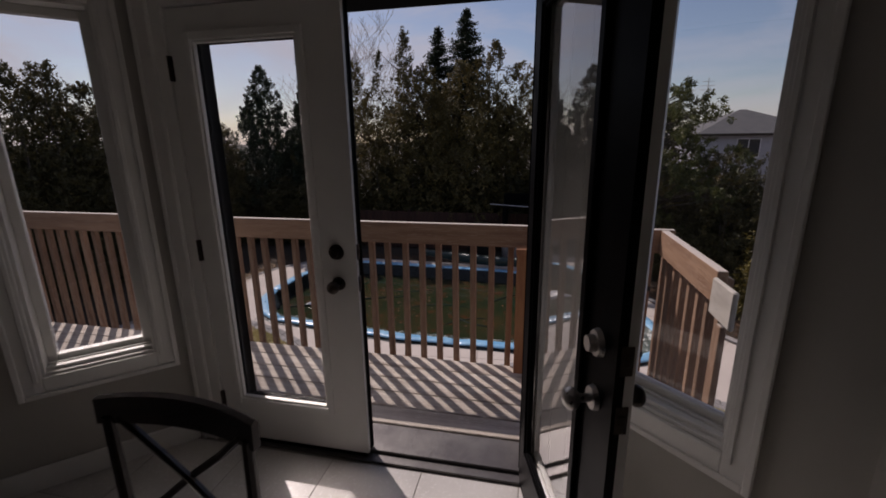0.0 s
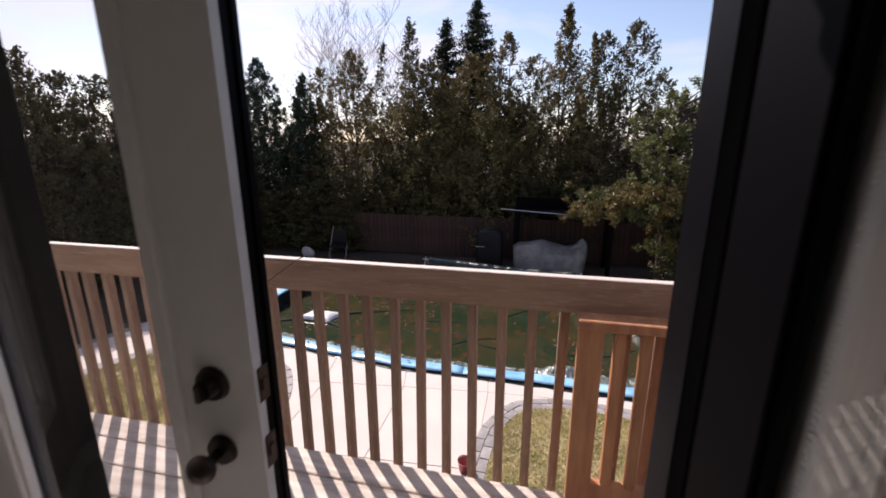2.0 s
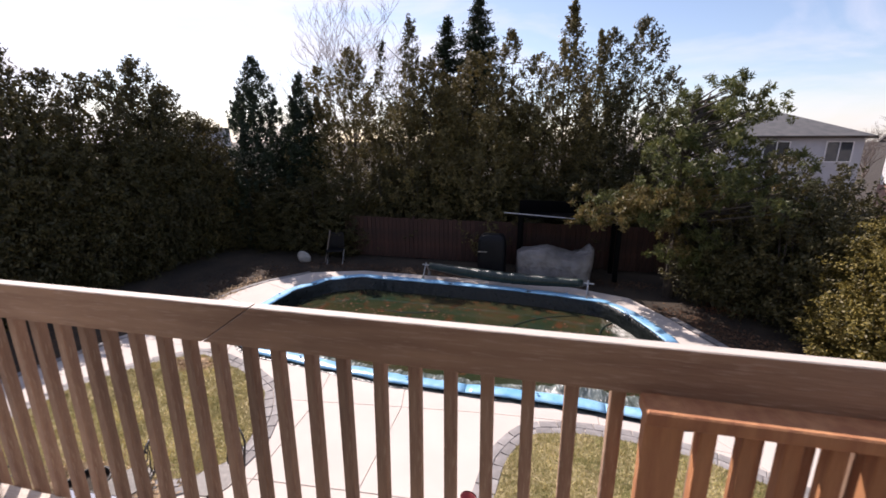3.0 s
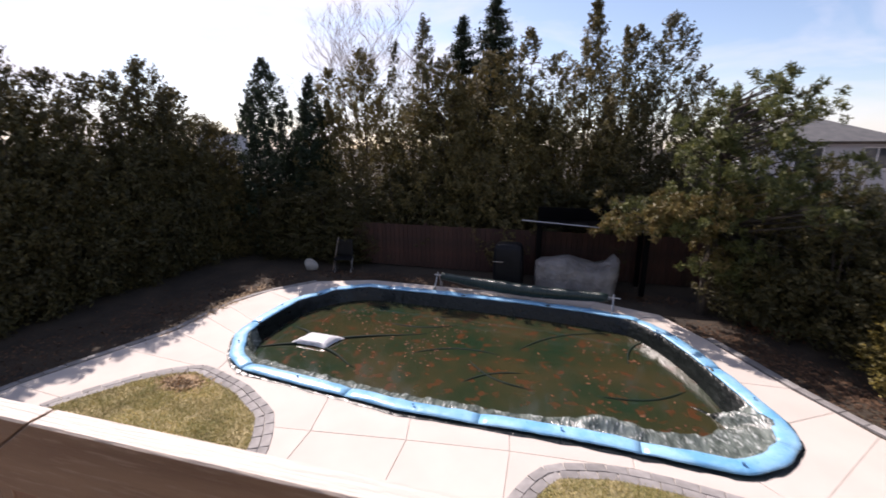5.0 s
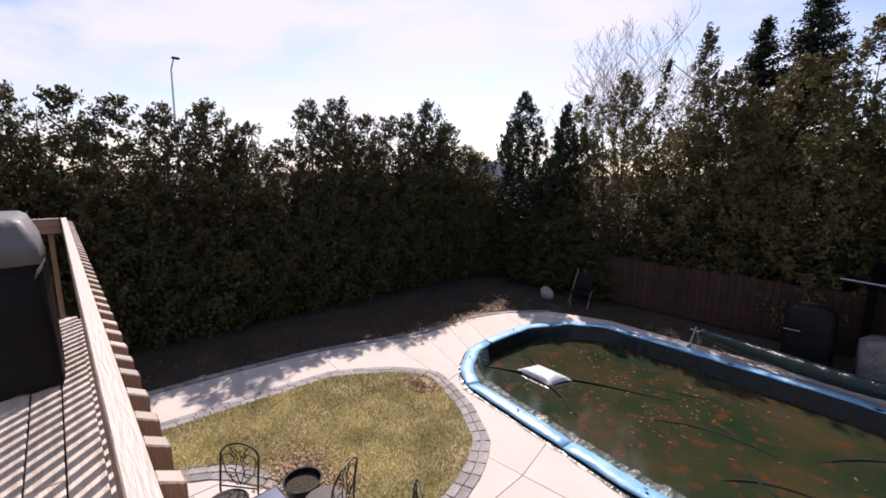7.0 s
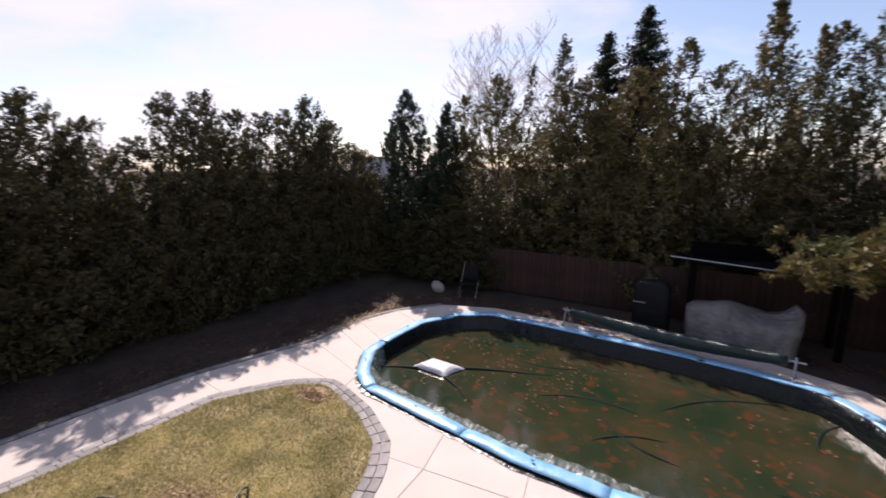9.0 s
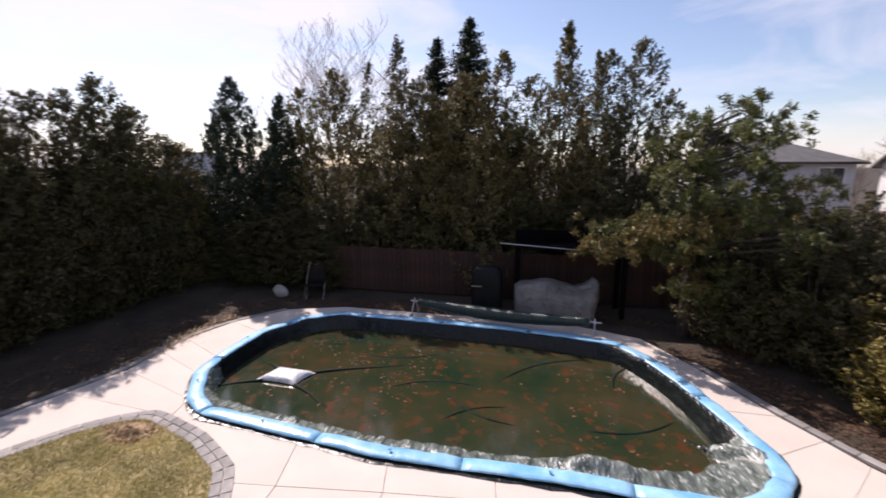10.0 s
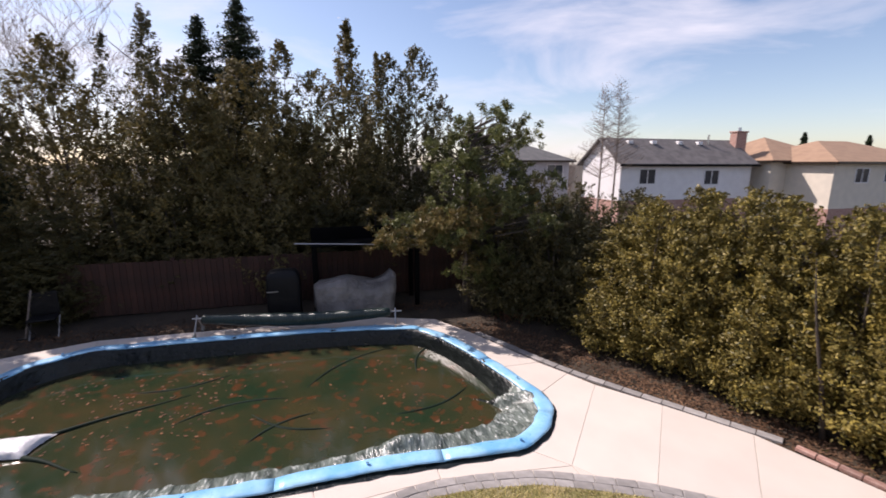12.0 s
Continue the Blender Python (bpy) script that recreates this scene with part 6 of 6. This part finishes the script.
patio_table((-2.75, 3.7, GROUND + 0.001))
bistro_chair((-4.05, 3.88, GROUND + 0.001), 40)
bistro_chair((-3.12, 4.55, GROUND + 0.02), -62)
bistro_chair((-2.38, 4.85, GROUND + 0.02), -30)
bistro_chair((-1.2, 3.95, GROUND + 0.001), -95)


def flower_pot():
    p = thing("flower_pot", (-3.92, 4.5, GROUND + 0.02), "round black pot filled with dry soil", "pot")
    bm = bmesh.new()
    prof = [(0.15, 0.0), (0.195, 0.26), (0.215, 0.30), (0.195, 0.30), (0.185, 0.25)]
    rings = [[bm.verts.new((r * math.cos(a), r * math.sin(a), z)) for a in np.linspace(0, math.tau, 28, endpoint=False)] for r, z in prof]
    for a, b in zip(rings, rings[1:]):
        for k in range(28):
            bm.faces.new((a[k], a[(k + 1) % 28], b[(k + 1) % 28], b[k]))
    bm.faces.new(rings[0])
    part("pot", bm, M["blackfab"], p, smooth=False)
    bm = bmesh.new()
    add_rod(bm, (0, 0, 0.2), (0, 0, 0.24), 0.17, 0.18, 24)
    part("soil", bm, M["soil"], p)


flower_pot()


def red_stand_in():
    # bucket shape made up in place of a tangled dark-red thing with bars
    b = thing("toy_bucket", (-0.02, 5.36, GROUND), "red bucket shape standing in for a tangled red thing by the lawn", "bucket")
    bm = bmesh.new()
    prof = [(0.06, 0.0), (0.08, 0.13), (0.086, 0.132), (0.086, 0.14), (0.075, 0.14), (0.055, 0.012)]
    rings = [[bm.verts.new((r * math.cos(i / 20 * math.tau), r * math.sin(i / 20 * math.tau), z)) for i in range(20)] for r, z in prof]
    for a, c in zip(rings, rings[1:]):
        for k in range(20):
            bm.faces.new((a[k], a[(k + 1) % 20], c[(k + 1) % 20], c[k]))
    bm.faces.new(rings[0][::-1])
    bm.faces.new(rings[-1])
    part("bucket", bm, M["red"], b, smooth=True)
    bm = bmesh.new()
    add_tube(bm, [(0.084 * math.cos(t), 0.01, 0.13 + 0.08 * math.sin(t)) for t in np.linspace(0, math.pi, 12)], 0.005, 5)
    part("handle", bm, M["black"], b)


red_stand_in()


def antenna():
    a = thing("roof_antenna", (12.6, 35.0, -4.6), "thin metal mast with short cross bars beside the grey house", "antenna")
    bm = bmesh.new()
    add_rod(bm, (0, 0, 0), (0, 0, 10.2), 0.03, 0.018, 6)
    part("mast", bm, M["metal"], a)
    for k, w in enumerate((0.5, 0.42, 0.34)):
        bm = bmesh.new()
        add_rod(bm, (-w, 0, 9.4 + k * 0.28), (w, 0, 9.4 + k * 0.28), 0.012, seg=5)
        part("cross_bar", bm, M["metal"], a)


antenna()


def litter(name, centre, n, spread, size, material, label, seed, z=0.02, lift=0.03):
    rng = np.random.default_rng(seed)
    c = np.zeros((n, 3))
    c[:, 0] = centre[0] + rng.normal(0, spread[0], n)
    c[:, 1] = centre[1] + rng.normal(0, spread[1], n)
    d = np.exp(-((c[:, 0] - centre[0]) / spread[0]) ** 2 / 2 - ((c[:, 1] - centre[1]) / spread[1]) ** 2 / 2)
    c[:, 2] = GROUND + z + d * lift * rng.uniform(0, 1, n)
    o = leaf_cloud(name, c, np.tile((0, 0, 1.0), (n, 1)), size, 0.3, M[material], None, label, seed, 0.5)
    return tagged(o, category="plant litter")


litter("dry_grass_clump", (-5.15, 7.2), 1000, (0.17, 0.1), 0.05, "straw", "clump of cut dry ornamental grass on the lawn", 31, 0.02, 0.12)
litter("dry_verge", (-7.12, 10.2), 1300, (0.13, 0.8), 0.035, "straw", "strip of dry straw-coloured verge beside the path", 34, 0.0, 0.02)
litter("dead_leaves", (5.0, 12.1), 900, (0.35, 0.2), 0.045, "deadleaf", "heap of reddish dead leaves", 32, -0.02, 0.08)
litter("dry_leaf_litter", (-4.2, 4.7), 2600, (0.45, 0.2), 0.04, "straw", "bed of dry straw-coloured leaves at the lawn's edge", 33, 0.02, 0.05)


def bank_litter():
    rng = np.random.default_rng(71)
    pts = []
    for x0, y0, x1, y1, w, n in ((-8.9, 2, -8.4, 9, 0.7, 2600), (-8.2, 9, -6.8, 13, 0.6, 2400), (-6.5, 13.4, 3.5, 13.4, 0.4, 3600), (3.6, 11.8, 5.2, 9.2, 0.35, 2600), (5.2, 8.9, 7.0, 5.6, 0.25, 3000)):
        t = rng.uniform(0, 1, n)
        pts.append(np.stack([x0 + (x1 - x0) * t + rng.normal(0, w, n), y0 + (y1 - y0) * t + rng.normal(0, w * 0.6, n), np.full(n, GROUND - 0.02)], 1))
    P = np.concatenate(pts)
    o = leaf_cloud("leaf_litter", P, np.tile((0, 0, 1.0), (len(P), 1)), 0.03, 0.5, M["darklitter"], None, "thin scatter of dead leaves on the soil under the hedges", 71, 0.3)
    tagged(o, category="leaves")


bank_litter()

# ---- pieces of the floor and the paving ----
def floor_tiles():
    s = 0.45
    bm = bmesh.new()
    add_box(bm, (0.002, 0.002, -0.004), (s - 0.002, s - 0.002, 0.0), 0.0015)
    me = mesh_of("tile", bm)
    me.materials.append(M["tile"])
    k = 0
    for i in range(-4, 5):
        for j in range(0, 11):
            x, y = i * s, FLOOR_Y - 0.03 - (j + 1) * s
            l2 = -0.76 - 0.608
            r2 = 1.12 + 0.608
            if x < l2 - 0.2 or x + s > r2 + 0.25 or y < -3:
                continue
            o = part("tile", me, None, floor_ob)
            o.location = (x, y, 0.0)


floor_tiles()


def quad_slab(parent, pts, z=GROUND, gap=0.003, material="slab"):
    c = sum((Vector(p) for p in pts), Vector((0, 0))) / len(pts)
    q = []
    n = len(pts)
    for i in range(n):
        p = Vector(pts[i])
        q.append(p + (c - p).normalized() * gap * 1.4)
    area = sum(q[i].x * q[(i + 1) % n].y - q[(i + 1) % n].x * q[i].y for i in range(n))
    if area < 0:
        q = q[::-1]
    bm = bmesh.new()
    cc = Vector((c.x, c.y, z))
    lo = [bm.verts.new((p.x - c.x, p.y - c.y, -0.10)) for p in q]
    mi = [bm.verts.new((p.x - c.x, p.y - c.y, -0.006)) for p in q]
    hi = [bm.verts.new((p.x - c.x - (p - c).normalized().x * 0.006, p.y - c.y - (p - c).normalized().y * 0.006, 0)) for p in q]
    bm.faces.new(hi)
    for a, b in ((lo, mi), (mi, hi)):
        for i in range(n):
            j = (i + 1) % n
            bm.faces.new((a[i], a[j], b[j], b[i]))
    o = part("slab", bm, M[material], parent)
    o.location = cc
    return o


def joint_bed(bm, pts):
    a = [bm.verts.new((x, y, GROUND - 0.009)) for x, y in pts]
    bm.faces.new(a)


def paving():
    p = thing("pavement", (0, 0, 0), "pale broom-finished concrete patio cut into slabs round the pool", kind="structure")
    ring = [((-4.9, 2.0), (-7.85, 2.0)), ((-4.9, 3.4), (-7.88, 3.5)), ((-4.9, 4.9), (-7.82, 5.0)), ((-4.9, 6.3), (-7.66, 6.5)), ((-4.95, 7.7), (-7.25, 7.9)),
            ((-5.06, 8.16), (-6.98, 8.8)), ((-5.58, 8.95), (-7.02, 9.6)), ((-5.7, 9.6), (-7.05, 10.3)), ((-5.68, 10.95), (-6.7, 11.4)), ((-5.15, 12.0), (-5.9, 12.5)),
            ((-4.33, 12.5), (-4.5, 13.0)), ((-2.3, 12.43), (-2.2, 12.95)), ((-0.1, 12.3), (0.0, 12.9)), ((1.2, 12.13), (1.5, 12.8)), ((2.25, 11.87), (2.8, 12.3)),
            ((2.76, 11.14), (3.4, 11.2)), ((3.3, 9.55), (4.12, 9.55)), ((3.57, 8.5), (4.42, 9.0))]
    side = [((3.15, 6.87), (4.66, 8.52)), ((3.75, 6.1), (5.3, 7.68)),
            ((4.7, 5.6), (5.97, 6.72)), ((5.2, 4.4), (6.42, 5.5)), ((5.2, 2.0), (6.9, 2.0))]
    bed = bmesh.new()
    for (a, b), (c, d) in [*zip(ring, ring[1:]), *zip(side, side[1:])]:
        quad_slab(p, [a, b, d, c])
        joint_bed(bed, [a, b, d, c])
    for q in ([(-4.95, 7.7), (-4.55, 7.66), (-4.55, 7.8), (-5.06, 8.16)], [(2.76, 7.3), (3.2, 7.52), (3.5, 8.0), (3.57, 8.5), (4.42, 9.0), (4.66, 8.52), (3.15, 6.87)][::-1],
              [(3.15, 6.87), (3.75, 6.1), (4.7, 5.6), (5.2, 4.4), (5.2, 2.0), (3.8, 2.0), (3.4, 4.4), (3.2, 5.5)]):
        quad_slab(p, q)
        joint_bed(bed, q)
    rows = [((-4.95, 7.7), (-2.73, 7.55), (-1.38, 7.43), (0.0, 7.43), (1.5, 7.38), (2.76, 7.3)),
            ((-4.9, 6.45), (-2.55, 6.72), (-1.26, 6.88), (0.05, 7.02), (1.5, 7.1), (3.15, 6.87)),
            ((-4.9, 5.0), (-2.5, 5.2), (-1.25, 5.3), (0.08, 5.4), (1.5, 5.5), (3.2, 5.5)),
            ((-4.9, 3.6), (-2.5, 3.65), (-1.25, 3.7), (0.08, 3.75), (1.6, 3.9), (3.4, 4.4)),
            ((-4.9, 2.0), (-2.5, 2.0), (-1.25, 2.0), (0.08, 2.0), (1.6, 2.0), (3.8, 2.0))]
    joint_bed(bed, [(-5.55, 8.7), (-5.25, 7.9), (-4.3, 7.3), (-4.3, 7.75), (-4.9, 8.1), (-5.4, 8.85)][::-1])
    for r0, r1 in zip(rows, rows[1:]):
        for i in range(5):
            quad_slab(p, [r0[i], r0[i + 1], r1[i + 1], r1[i]])
            joint_bed(bed, [r0[i], r0[i + 1], r1[i + 1], r1[i]])
    part("joint_filler", bed, M["joint"], p, kind="stuff")


paving()


def paver_row(parent, line, length, width, height, material="paver", closed=True, name="paver"):
    """Blocks laid end to end along a line, their length along it."""
    pts = list(line)
    if closed:
        pts = pts + pts[:1]
    acc = [0.0]
    for a, b in zip(pts, pts[1:]):
        acc.append(acc[-1] + (b - a).length)
    n = max(1, round(acc[-1] / length))
    L = acc[-1] / n
    bm = bmesh.new()
    add_box(bm, (-L / 2 + 0.005, -width / 2 + 0.004, -0.05), (L / 2 - 0.005, width / 2 - 0.004, 0.0), 0.005)
    me = mesh_of(name, bm)
    me.materials.append(M[material])

    def at(s):
        k = min(max(int(np.searchsorted(acc, s, side="right")) - 1, 0), len(pts) - 2)
        t = (s - acc[k]) / max(acc[k + 1] - acc[k], 1e-6)
        return pts[k].lerp(pts[k + 1], t)
    for i in range(n):
        a, b = at(i * L), at((i + 1) * L)
        c, d = (a + b) / 2, (b - a)
        o = part(name, me, None, parent)
        o.location = (c.x, c.y, height + random.uniform(-0.003, 0.003))
        o.rotation_euler = (0, 0, math.atan2(d.y, d.x) + random.uniform(-0.015, 0.015))


def borders():
    for poly, lab in ((LAWN_1, "double row of grey pavers round the lawn"), (LAWN_2, "double row of grey pavers round the lawn")):
        e = thing("paver_border", (0, 0, 0), lab, kind="structure")
        line = smooth_loop(resample(poly, 0.15), 1)
        paver_row(e, inset(line, 0.065), 0.24, 0.13, GROUND + 0.016)
        paver_row(e, inset(line, 0.195), 0.22, 0.13, GROUND + 0.018)
    e = thing("path_edging", (0, 0, 0), "single row of grey edging pavers along the path", kind="structure")
    right_edge = [(3.4, 11.2), (3.74, 10.5), (4.12, 9.6), (4.42, 9.02), (5.04, 8.04), (5.68, 7.13), (6.14, 6.45)]
    paver_row(e, smooth_loop(resample([(x + 0.09, y + 0.05) for x, y in right_edge], 0.3, False), 1, False), 0.3, 0.15, GROUND + 0.008, closed=False)
    left_edge = [(-7.85, 2.0), (-7.88, 3.5), (-7.82, 5.0), (-7.66, 6.5), (-7.25, 7.9), (-6.98, 8.8), (-7.02, 9.6), (-7.05, 10.3), (-6.7, 11.4), (-5.9, 12.5)]
    paver_row(e, smooth_loop(resample([(x - 0.09, y + 0.03) for x, y in left_edge], 0.3, False), 1, False), 0.3, 0.14, GROUND + 0.012, closed=False)
    e = thing("brick_edging", (0, 0, 0), "row of weathered red bricks along the hedge bed", kind="structure")
    paver_row(e, resample([Vector(v) for v in ((6.24, 6.35), (6.5, 5.5), (6.75, 4.6), (6.9, 3.6), (6.95, 2.2))], 0.3, False), 0.22, 0.11, GROUND + 0.03, "brick", False, "brick")


borders()
